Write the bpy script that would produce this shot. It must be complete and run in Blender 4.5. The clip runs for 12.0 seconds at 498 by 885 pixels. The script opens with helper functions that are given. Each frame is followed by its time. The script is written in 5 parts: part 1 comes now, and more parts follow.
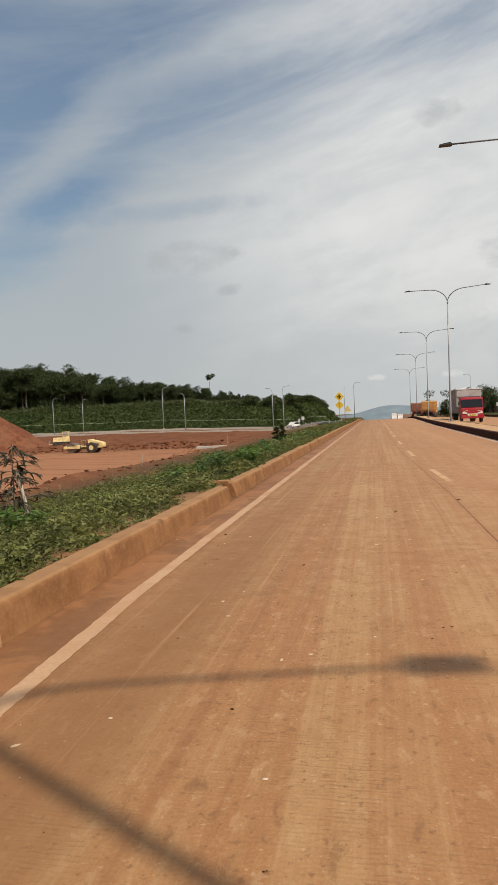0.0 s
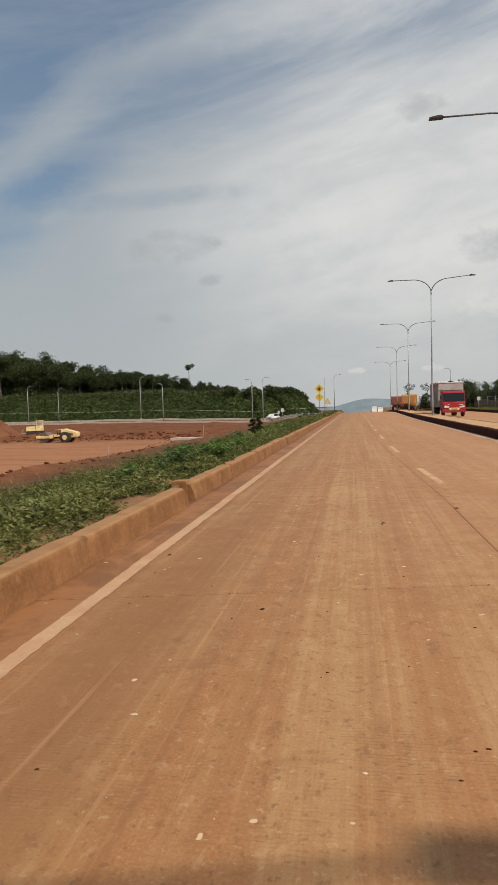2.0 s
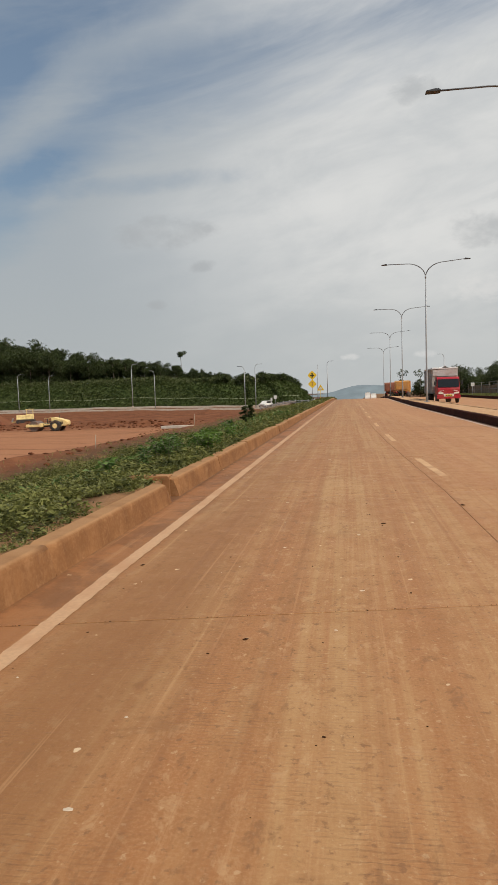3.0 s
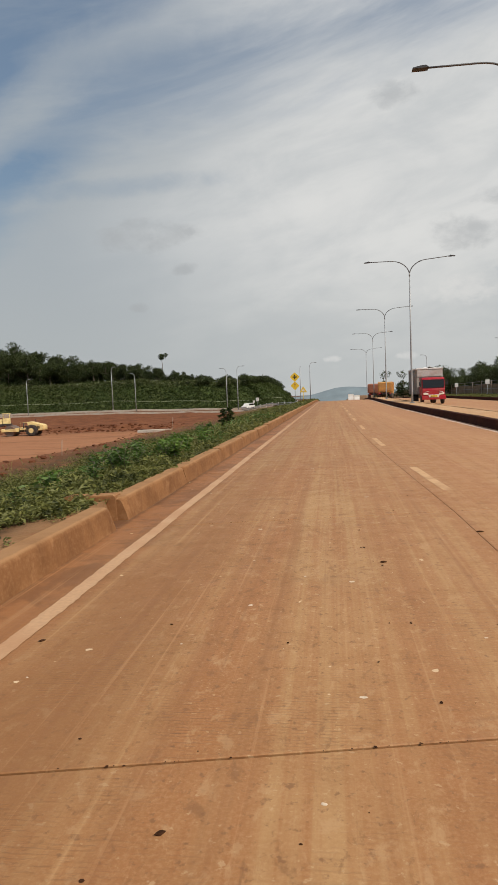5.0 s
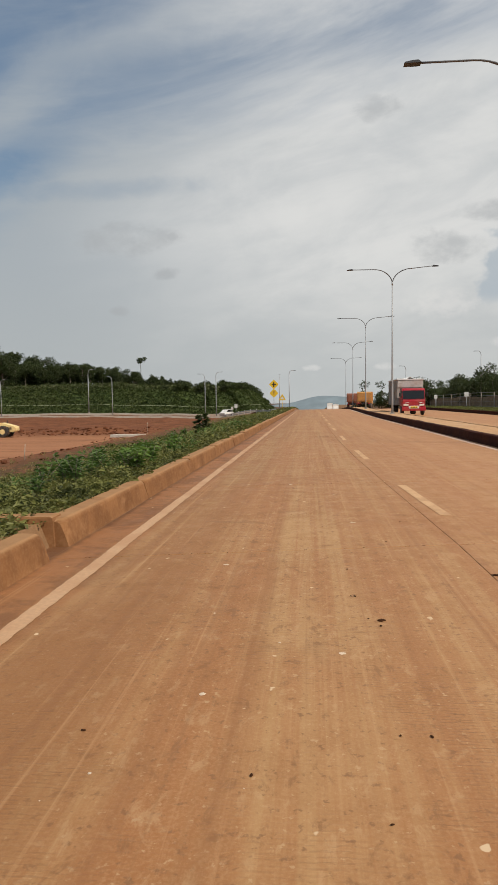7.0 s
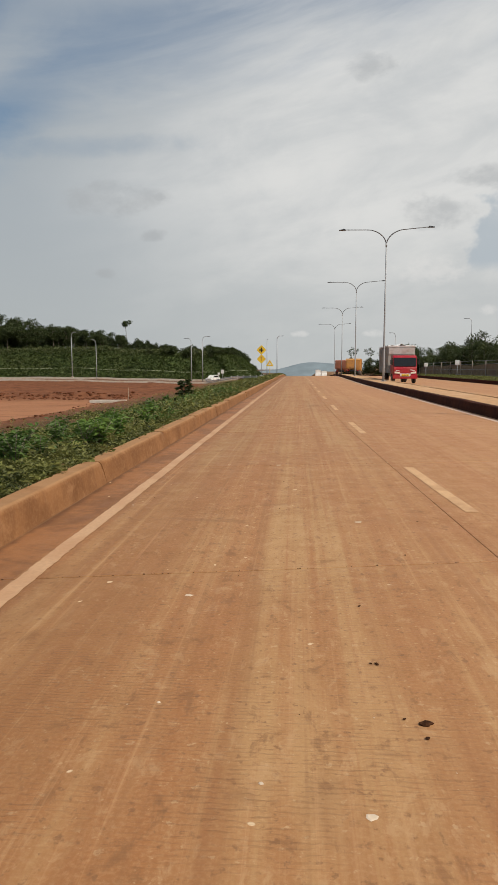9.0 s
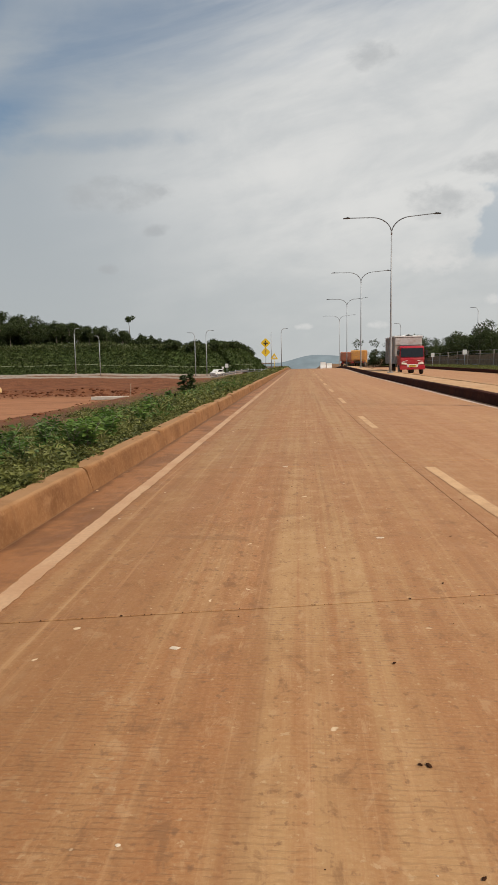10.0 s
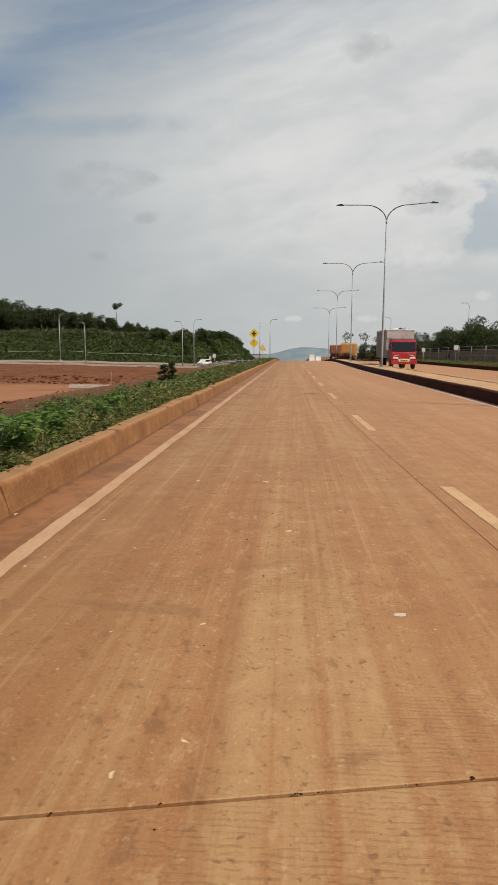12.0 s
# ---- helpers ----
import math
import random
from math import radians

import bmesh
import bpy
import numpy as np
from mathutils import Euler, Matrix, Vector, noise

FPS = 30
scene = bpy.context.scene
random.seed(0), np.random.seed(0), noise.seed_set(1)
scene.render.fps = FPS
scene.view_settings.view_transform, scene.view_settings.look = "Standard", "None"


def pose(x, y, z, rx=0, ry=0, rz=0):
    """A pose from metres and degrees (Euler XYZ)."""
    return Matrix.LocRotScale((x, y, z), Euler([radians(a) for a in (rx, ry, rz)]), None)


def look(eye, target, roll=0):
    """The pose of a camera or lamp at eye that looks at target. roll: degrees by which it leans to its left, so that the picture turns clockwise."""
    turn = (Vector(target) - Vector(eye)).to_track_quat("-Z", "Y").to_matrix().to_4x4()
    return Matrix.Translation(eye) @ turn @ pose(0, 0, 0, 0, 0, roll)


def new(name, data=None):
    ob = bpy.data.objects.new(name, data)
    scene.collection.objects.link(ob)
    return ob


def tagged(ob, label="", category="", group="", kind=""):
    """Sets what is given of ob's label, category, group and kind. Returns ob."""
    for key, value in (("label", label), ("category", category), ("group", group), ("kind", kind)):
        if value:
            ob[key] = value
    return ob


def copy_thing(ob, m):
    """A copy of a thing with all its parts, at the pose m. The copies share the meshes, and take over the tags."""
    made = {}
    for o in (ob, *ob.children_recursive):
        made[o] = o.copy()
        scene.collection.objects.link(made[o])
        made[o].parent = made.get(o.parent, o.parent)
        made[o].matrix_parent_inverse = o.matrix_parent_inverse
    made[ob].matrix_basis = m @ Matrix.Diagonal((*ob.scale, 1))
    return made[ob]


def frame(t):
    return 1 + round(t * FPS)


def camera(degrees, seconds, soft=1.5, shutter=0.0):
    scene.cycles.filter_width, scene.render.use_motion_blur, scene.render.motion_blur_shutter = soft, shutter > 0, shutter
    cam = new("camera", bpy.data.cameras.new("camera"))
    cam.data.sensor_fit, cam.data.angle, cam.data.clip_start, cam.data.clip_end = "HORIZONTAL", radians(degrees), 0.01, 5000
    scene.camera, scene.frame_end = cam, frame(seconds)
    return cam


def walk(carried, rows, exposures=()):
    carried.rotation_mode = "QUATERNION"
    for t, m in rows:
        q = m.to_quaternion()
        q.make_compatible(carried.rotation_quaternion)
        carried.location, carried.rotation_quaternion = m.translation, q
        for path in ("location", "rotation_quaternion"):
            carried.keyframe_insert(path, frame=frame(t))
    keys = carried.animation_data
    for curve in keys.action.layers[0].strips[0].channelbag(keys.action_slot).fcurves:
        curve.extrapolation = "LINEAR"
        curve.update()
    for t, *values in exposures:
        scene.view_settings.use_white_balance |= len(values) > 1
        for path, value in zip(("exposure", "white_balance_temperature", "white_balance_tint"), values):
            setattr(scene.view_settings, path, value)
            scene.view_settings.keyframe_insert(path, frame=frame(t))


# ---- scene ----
cam = camera(42.5, 12.0, 1.1)

# ---------------------------------------------------------------- path
PATH = [
    (0, (0.387, -0.577, 1.556), (-0.006, 1.382, 1.473), -2.4),
    (0.5, (0.376, -0.091, 1.524), (0.002, 1.872, 1.446), -2.0),
    (1, (0.358, 0.347, 1.527), (0.004, 2.313, 1.438), -1.7),
    (1.5, (0.346, 0.793, 1.534), (0.005, 2.762, 1.433), -1.6),
    (2, (0.32, 1.262, 1.516), (-0.012, 3.231, 1.404), -1.6),
    (2.5, (0.292, 1.626, 1.545), (-0.033, 3.594, 1.405), -1.6),
    (3, (0.273, 2.082, 1.532), (-0.039, 4.052, 1.379), -1.9),
    (4.8, (0.252, 3.516, 1.457), (-0.035, 5.489, 1.302), -2.6),
    (5, (0.231, 3.889, 1.486), (-0.03, 5.866, 1.339), -2.3),
    (5.5, (0.233, 3.9, 1.481), (-0.028, 5.878, 1.335), -2.4),
    (6, (0.217, 4.352, 1.467), (-0.019, 6.334, 1.337), -2.0),
    (6.5, (0.168, 5.171, 1.477), (-0.024, 7.158, 1.35), -0.9),
    (7, (0.169, 5.19, 1.47), (-0.023, 7.177, 1.342), -0.8),
    (9, (0.091, 6.9, 1.463), (-0.06, 8.881, 1.229), -0.1),
    (9.5, (0.088, 7.285, 1.475), (-0.074, 9.264, 1.232), -1.0),
    (10, (0.056, 7.811, 1.435), (-0.113, 9.788, 1.182), -1.1),
    (10.5, (0.056, 8.278, 1.416), (-0.099, 10.254, 1.148), -1.2),
    (11, (0.063, 8.694, 1.416), (-0.076, 10.672, 1.15), -0.7),
    (11.5, (0.047, 9.09, 1.432), (-0.08, 11.068, 1.163), -0.2),
    (12, (0.065, 9.575, 1.399), (-0.063, 11.551, 1.118), 0.3),
]
walk(cam, [(t, look(eye, target, roll)) for t, eye, target, roll in PATH], ((0, 0.13), (1, 0.13), (2, 0.03), (5, 0.03), (12, 0.05)))

# ---------------------------------------------------------------- sky and sun
SUN_DIR = Vector((0.8725, -0.4886, 0)).normalized() * math.cos(radians(48.3)) + Vector((0, 0, math.sin(radians(48.3))))
sun = new("sun", bpy.data.lights.new("sun", "SUN"))
sun.data.energy, sun.data.angle, sun.data.color = 3.8, radians(0.53), (1.0, 0.93, 0.82)
sun.matrix_world = look(SUN_DIR * 50, (0, 0, 0))

world = bpy.data.worlds.new("sky")
scene.world = world
world.use_nodes = True


class Nodes:
    """Short hand for building a node tree."""

    def __init__(self, tree):
        self.tree = tree
        tree.nodes.clear()

    def add(self, kind, operation="", data_type="", blend_type="", dimensions="", interpolation=""):
        node = self.tree.nodes.new(kind)
        if operation:
            node.operation = operation
        if data_type:
            node.data_type = data_type
        if blend_type:
            node.blend_type = blend_type
        if dimensions:
            node.noise_dimensions = dimensions
        if interpolation:
            node.interpolation_type = interpolation
        return node

    def link(self, a, b):
        self.tree.links.new(a, b)

    def put(self, socket, value):
        if isinstance(value, bpy.types.NodeSocket):
            self.link(value, socket)
        elif isinstance(value, tuple) and len(value) == 3 and socket.type == "RGBA":
            socket.default_value = (*value, 1)
        else:
            socket.default_value = value

    def math(self, op, a, b=0.0, c=None):
        n = self.add("ShaderNodeMath", operation=op)
        self.put(n.inputs[0], a), self.put(n.inputs[1], b)
        if c is not None:
            self.put(n.inputs[2], c)
        return n.outputs[0]

    def mix(self, fac, a, b, blend="MIX"):
        n = self.add("ShaderNodeMix", data_type="RGBA", blend_type=blend)
        self.put(n.inputs["Factor"], fac), self.put(n.inputs[6], a), self.put(n.inputs[7], b)
        return n.outputs[2]

    def ramp(self, value, low, high, out_low=0.0, out_high=1.0):
        n = self.add("ShaderNodeMapRange", interpolation="SMOOTHSTEP")
        for key, v in zip(("Value", "From Min", "From Max", "To Min", "To Max"), (value, low, high, out_low, out_high)):
            self.put(n.inputs[key], v)
        return n.outputs[0]

    def noise(self, vector, scale, detail=4.0, rough=0.55, warp=0.0):
        n = self.add("ShaderNodeTexNoise", dimensions="3D")
        self.put(n.inputs["Vector"], vector)
        n.inputs["Scale"].default_value, n.inputs["Detail"].default_value = scale, detail
        n.inputs["Roughness"].default_value, n.inputs["Distortion"].default_value = rough, warp
        return n.outputs["Fac"]

    def mapped(self, vector, scale=(1, 1, 1), rot=(0, 0, 0), loc=(0, 0, 0)):
        n = self.add("ShaderNodeMapping")
        self.put(n.inputs["Vector"], vector)
        n.inputs["Scale"].default_value, n.inputs["Rotation"].default_value, n.inputs["Location"].default_value = scale, rot, loc
        return n.outputs[0]


def build_sky():
    n = Nodes(world.node_tree)
    coord = n.add("ShaderNodeTexCoord").outputs["Generated"]
    sep = n.add("ShaderNodeSeparateXYZ")
    n.link(coord, sep.inputs[0])
    up = n.math("MAXIMUM", sep.outputs[2], 0.0)
    # places in the sky ahead, as sideways and upward slopes from the road's direction
    ahead = n.math("MAXIMUM", sep.outputs[1], 0.12)
    u, v = n.math("DIVIDE", sep.outputs[0], ahead), n.math("DIVIDE", sep.outputs[2], ahead)
    # the high veil drifts in slanting bands
    slanted = n.mapped(coord, (1, 1, 1), (0, radians(12), 0))
    streak = n.noise(n.mapped(slanted, (1.2, 1.2, 6.5), (0, 0, 0), (0.3, 0.1, 0.25)), 2.2, 6, 0.58, 0.35)
    broad = n.noise(n.mapped(slanted, (1.0, 1.0, 2.2), (0, 0, 0), (1.3, 0.4, 0.2)), 1.5, 4, 0.5, 0.3)
    wisp = n.noise(n.mapped(slanted, (1.6, 1.6, 3.4), (0, 0, 0), (4.3, 2.4, 1.2)), 3.4, 7, 0.6, 0.4)
    w = n.math("MULTIPLY_ADD", u, -0.2, v)
    w = n.math("MULTIPLY_ADD", n.math("MAXIMUM", n.math("SUBTRACT", -0.35, u), 0.0), 0.45, w)
    w = n.math("ADD", w, n.math("MULTIPLY_ADD", broad, 0.10, -0.05))
    w = n.math("ADD", w, n.math("MULTIPLY_ADD", wisp, 0.11, -0.055))
    bands = n.add("ShaderNodeValToRGB")
    bands.color_ramp.interpolation = "B_SPLINE"
    stops = ((0.0, 1.0), (0.40, 1.0), (0.455, 0.74), (0.51, 0.36), (0.555, 0.56), (0.605, 0.84), (0.65, 0.5), (0.70, 0.22), (0.8, 0.5), (1.0, 0.45))
    while len(bands.color_ramp.elements) < len(stops):
        bands.color_ramp.elements.new(0.5)
    for element, (at, value) in zip(bands.color_ramp.elements, stops):
        element.position, element.color = at, (value, value, value, 1)
    n.link(w, bands.inputs[0])
    fibre = n.math("MULTIPLY_ADD", n.ramp(streak, 0.32, 0.68), 0.34, -0.17)
    thin = n.math("MULTIPLY", n.ramp(bands.outputs[0], 1.0, 0.8), fibre)
    cover = n.math("ADD", bands.outputs[0], thin)
    side_gap = n.math("MULTIPLY", n.ramp(u, -0.15, -0.55), n.ramp(bands.outputs[0], 0.85, 0.4, 0.0, 0.25))
    cover = n.math("MAXIMUM", n.math("SUBTRACT", cover, side_gap), 0.05)
    ragged = n.noise(n.mapped(coord, (1, 1, 1.6)), 24, 5, 0.6, 0.2)
    lumpy = n.noise(n.mapped(coord, (1, 1, 1.4), (0, 0, 0), (3, 1, 2)), 60, 4, 0.6, 0.2)

    def blobs(places, fuzz, inner, outer):
        """Small clouds at their places: sideways, upward, half width, half height."""
        total = None
        for cu, cv, a, b in places:
            p, q = n.math("DIVIDE", n.math("SUBTRACT", u, cu), a), n.math("DIVIDE", n.math("SUBTRACT", v, cv), b)
            d = n.math("ADD", n.math("MULTIPLY", p, p), n.math("MULTIPLY", q, q))
            d = n.math("ADD", d, n.math("MULTIPLY_ADD", fuzz, 4.0, -2.0))
            shape = n.ramp(d, outer, inner)
            total = shape if total is None else n.math("MAXIMUM", total, shape)
        return n.math("MULTIPLY", total, n.ramp(sep.outputs[1], 0.2, 0.4))

    puffs = blobs(((-0.285, 0.257, 0.075, 0.027), (-0.213, 0.258, 0.010, 0.007), (-0.225, 0.201, 0.020, 0.009), (0.103, 0.434, 0.034, 0.017), (0.205, 0.229, 0.052, 0.024), (0.30, 0.275, 0.09, 0.016), (-0.30, 0.145, 0.015, 0.008)), ragged, -0.3, 1.6)
    bright = blobs(((0.003, 0.050, 0.012, 0.005), (0.112, 0.051, 0.014, 0.006), (0.282, 0.085, 0.013, 0.007), (0.20, 0.145, 0.05, 0.02)), lumpy, -0.4, 1.7)
    gap = blobs(((-0.36, 0.334, 0.17, 0.014), (-0.52, 0.36, 0.10, 0.03)), ragged, -0.6, 2.4)
    cover = n.math("SUBTRACT", cover, n.math("MULTIPLY", gap, 0.27))
    sky = n.add("ShaderNodeTexSky")
    sky.sky_type, sky.sun_disc, sky.air_density, sky.dust_density = "NISHITA", False, 1.4, 2.5
    sky.sun_elevation, sky.sun_rotation = radians(48.3), math.atan2(SUN_DIR.x, SUN_DIR.y)
    clear = n.add("ShaderNodeBackground")
    n.put(clear.inputs[0], n.mix(0.3, sky.outputs[0], (1.25, 1.9, 2.8)))
    clear.inputs[1].default_value = 0.1
    side = n.math("ADD", sep.outputs[0], n.math("MULTIPLY_ADD", broad, 0.7, -0.35))
    lit = n.math("MULTIPLY", n.ramp(side, -0.50, 0.02), n.ramp(n.math("MULTIPLY_ADD", wisp, 0.6, n.math("MULTIPLY", streak, 0.4)), 0.34, 0.62, 0.55, 1.0))
    tone = n.mix(lit, (0.39, 0.425, 0.45), (0.69, 0.69, 0.675))
    low = n.mix(n.ramp(up, 0.24, 0.0, 0.0, 0.7), tone, (0.43, 0.455, 0.455))
    billow = n.noise(n.mapped(coord, (1, 1, 1.3), (0, 0, 0), (0.2, 0.5, 0.9)), 6.5, 5, 0.55, 0.2)
    edge = n.math("ADD", sep.outputs[0], n.math("MULTIPLY_ADD", billow, 0.24, -0.12))
    rift = n.math("MULTIPLY", n.ramp(edge, 0.256, 0.272), n.math("MULTIPLY", n.ramp(up, 0.34, 0.26), n.ramp(n.math("MULTIPLY_ADD", billow, 0.05, v), 0.165, 0.19)))
    low = n.mix(n.math("MULTIPLY", rift, n.ramp(billow, 0.35, 0.6, 0.4, 0.9)), low, (0.42, 0.47, 0.51))
    low = n.mix(n.math("MULTIPLY", puffs, 0.55), low, (0.375, 0.39, 0.40))
    low = n.mix(n.math("MULTIPLY", bright, 0.55), low, (0.70, 0.69, 0.67))
    cloud = n.add("ShaderNodeBackground")
    n.put(cloud.inputs[0], low)
    cloud.inputs[1].default_value = 1.0
    both = n.add("ShaderNodeMixShader")
    n.put(both.inputs[0], n.math("MAXIMUM", cover, n.ramp(up, 0.22, 0.02)))
    n.link(clear.outputs[0], both.inputs[1]), n.link(cloud.outputs[0], both.inputs[2])
    out = n.add("ShaderNodeOutputWorld")
    n.link(both.outputs[0], out.inputs[0])


build_sky()

# ---------------------------------------------------------------- materials
def plain(name, colour, rough=0.6, metal=0.0, vary=0.12, scale=8.0, bump=0.0, bump_scale=40.0, dirt=None, dirt_amount=0.4, dirt_scale=1.5, spec=0.5):
    """A surface with fine grain, broad patches, and dirt on top."""
    mat = bpy.data.materials.new(name)
    mat.use_nodes = True
    n = Nodes(mat.node_tree)
    where = n.add("ShaderNodeTexCoord").outputs["Object"]
    fine, wide = n.noise(where, scale, 5), n.noise(where, dirt_scale, 4)
    dark, light = tuple(c * (1 - vary) for c in colour), tuple(min(1, c * (1 + vary)) for c in colour)
    base = n.mix(n.ramp(fine, 0.3, 0.7), dark, light)
    if dirt:
        base = n.mix(n.math("MULTIPLY", n.ramp(wide, 0.42, 0.68), dirt_amount), base, dirt)
    bsdf = n.add("ShaderNodeBsdfPrincipled")
    n.put(bsdf.inputs["Base Color"], base)
    n.put(bsdf.inputs["Roughness"], n.ramp(wide, 0.2, 0.8, max(0.02, rough - 0.1), min(1, rough + 0.1)))
    bsdf.inputs["Metallic"].default_value = metal
    bsdf.inputs["Specular IOR Level"].default_value = spec
    if bump:
        b = n.add("ShaderNodeBump")
        b.inputs["Strength"].default_value, b.inputs["Distance"].default_value = bump, 0.02
        n.link(n.noise(where, bump_scale, 5), b.inputs["Height"])
        n.link(b.outputs[0], bsdf.inputs["Normal"])
    out = n.add("ShaderNodeOutputMaterial")
    n.link(bsdf.outputs[0], out.inputs[0])
    return mat


def concrete_road():
    """Broom-finished concrete under a film of red laterite dust, with wheel tracks along the road."""
    mat = bpy.data.materials.new("dusty_concrete")
    mat.use_nodes = True
    n = Nodes(mat.node_tree)
    geo = n.add("ShaderNodeNewGeometry").outputs["Position"]
    sep = n.add("ShaderNodeSeparateXYZ")
    n.link(geo, sep.inputs[0])
    grain = n.noise(geo, 55, 4, 0.7)
    mottled = n.noise(geo, 3.2, 6, 0.65)
    patch = n.noise(geo, 0.45, 4, 0.55, 0.3)
    track = n.noise(n.mapped(geo, (2.1, 0.035, 1)), 1.0, 5, 0.6)
    thin = n.noise(n.mapped(geo, (11.0, 0.12, 1)), 1.0, 5, 0.7)
    bend = n.noise(geo, 1.3, 3)
    comb = n.math("SINE", n.math("ADD", n.math("MULTIPLY", sep.outputs[1], 235.0), n.math("ADD", n.math("MULTIPLY", bend, 4.0), n.math("MULTIPLY", n.noise(geo, 9.0, 3), 7.0))))
    tined = n.math("MULTIPLY", n.ramp(comb, -0.3, 0.95), n.math("MULTIPLY", n.ramp(n.noise(geo, 0.7, 5, 0.65), 0.40, 0.64), n.ramp(n.noise(n.mapped(geo, (13.0, 26.0, 1)), 1.0, 4, 0.65), 0.42, 0.58)))
    broom = n.math("ADD", tined, n.math("MULTIPLY", n.noise(n.mapped(geo, (1.4, 46.0, 1)), 1.0, 3, 0.65), 0.5))
    dust = n.math("ADD", n.math("MULTIPLY", track, 0.85), n.math("ADD", n.math("MULTIPLY", thin, 0.50), n.math("MULTIPLY", patch, 0.40)))
    base = n.mix(n.ramp(dust, 0.72, 1.02), (0.345, 0.190, 0.084), (0.285, 0.125, 0.047))
    # bare wheel paths show the grey-beige concrete
    base = n.mix(n.math("MULTIPLY", n.ramp(dust, 0.88, 0.72), 0.7), base, (0.385, 0.238, 0.112))
    base = n.mix(n.ramp(mottled, 0.42, 0.72, 0.0, 0.42), base, (0.235, 0.112, 0.046))
    base = n.mix(n.ramp(grain, 0.40, 0.75, 0.0, 0.30), base, (0.52, 0.34, 0.19))
    pits = n.noise(geo, 21, 3, 0.6)
    base = n.mix(n.ramp(pits, 0.58, 0.70, 0.0, 0.75), base, (0.17, 0.085, 0.04))
    base = n.mix(n.ramp(pits, 0.38, 0.30, 0.0, 0.5), base, (0.50, 0.36, 0.22))
    base = n.mix(n.math("MULTIPLY", tined, 0.34), base, (0.15, 0.072, 0.032))
    scuff = n.noise(n.mapped(geo, (1.0, 0.55, 1)), 8.5, 5, 0.7, 0.4)
    base = n.mix(n.ramp(scuff, 0.55, 0.66, 0.0, 0.50), base, (0.44, 0.285, 0.155))
    base = n.mix(n.ramp(scuff, 0.44, 0.32, 0.0, 0.65), base, (0.18, 0.088, 0.038))
    stain = n.noise(geo, 0.9, 5, 0.65, 0.6)
    base = n.mix(n.ramp(stain, 0.60, 0.74, 0.0, 0.40), base, (0.20, 0.105, 0.05))
    # red soil washed against the kerb
    edge_track = n.math("ABSOLUTE", n.math("ADD", sep.outputs[0], n.math("MULTIPLY_ADD", patch, 0.5, 0.95)))
    base = n.mix(n.math("MULTIPLY", n.ramp(edge_track, 0.72, 0.12, 0.0, 0.62), n.ramp(sep.outputs[1], 14.0, 4.0, 0.5, 1.0)), base, (0.195, 0.094, 0.036))
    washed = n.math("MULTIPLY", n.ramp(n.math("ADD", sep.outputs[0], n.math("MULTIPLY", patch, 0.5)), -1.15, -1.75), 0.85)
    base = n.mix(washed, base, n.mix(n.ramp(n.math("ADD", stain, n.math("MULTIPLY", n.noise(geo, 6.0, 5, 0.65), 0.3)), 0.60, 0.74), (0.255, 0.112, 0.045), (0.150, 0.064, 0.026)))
    # a narrow darker band with an uneven edge follows the kerb foot
    foot_band = n.math("ADD", sep.outputs[0], n.math("MULTIPLY_ADD", n.noise(n.mapped(geo, (1, 2.5, 1)), 2.0, 5, 0.65), 0.22, -0.11))
    base = n.mix(n.ramp(foot_band, -2.21, -2.31, 0.0, 0.8), base, (0.085, 0.036, 0.015))
    # wheels have dragged the dust into long streaks
    drag = n.noise(n.mapped(geo, (4.2, 0.045, 1), (0, 0, 0.012)), 1.0, 6, 0.62)
    fine_drag = n.noise(n.mapped(geo, (17.0, 0.16, 1)), 1.0, 5, 0.65)
    base = n.mix(n.ramp(drag, 0.52, 0.68, 0.0, 0.42), base, (0.205, 0.096, 0.040))
    base = n.mix(n.ramp(fine_drag, 0.56, 0.74, 0.0, 0.34), base, (0.21, 0.100, 0.043))
    base = n.mix(n.ramp(fine_drag, 0.44, 0.30, 0.0, 0.40), base, (0.46, 0.285, 0.15))
    damp = n.noise(n.mapped(geo, (0.8, 1.5, 1), (0, 0, 0), (3, 7, 0)), 1.0, 5, 0.7, 0.5)
    base = n.mix(n.ramp(damp, 0.62, 0.68, 0.0, 0.35), base, (0.17, 0.082, 0.036))
    speck = n.noise(geo, 9.0, 2, 0.4)
    base = n.mix(n.ramp(speck, 0.75, 0.775), base, (0.58, 0.45, 0.31))
    info = n.add("ShaderNodeObjectInfo").outputs["Random"]
    base = n.mix(n.math("MULTIPLY", info, 0.14), base, (0.24, 0.125, 0.06))
    base = n.mix(n.ramp(sep.outputs[0], -0.3, 4.0, 0.0, 0.5), base, n.mix(mottled, (0.44, 0.225, 0.110), (0.36, 0.175, 0.083)))
    warm = n.add("ShaderNodeVectorMath")
    warm.operation = "MULTIPLY"
    n.link(base, warm.inputs[0])
    warm.inputs[1].default_value = (1.065, 0.995, 0.885)
    base = warm.outputs[0]
    bsdf = n.add("ShaderNodeBsdfPrincipled")
    n.put(bsdf.inputs["Base Color"], base)
    n.put(bsdf.inputs["Roughness"], n.ramp(mottled, 0.2, 0.8, 0.58, 0.78))
    bsdf.inputs["Specular IOR Level"].default_value = 0.35
    b = n.add("ShaderNodeBump")
    b.inputs["Strength"].default_value, b.inputs["Distance"].default_value = 0.35, 0.006
    n.link(n.math("ADD", broom, n.math("ADD", n.math("MULTIPLY", grain, 0.6), n.math("MULTIPLY", pits, 0.8))), b.inputs["Height"])
    n.link(b.outputs[0], bsdf.inputs["Normal"])
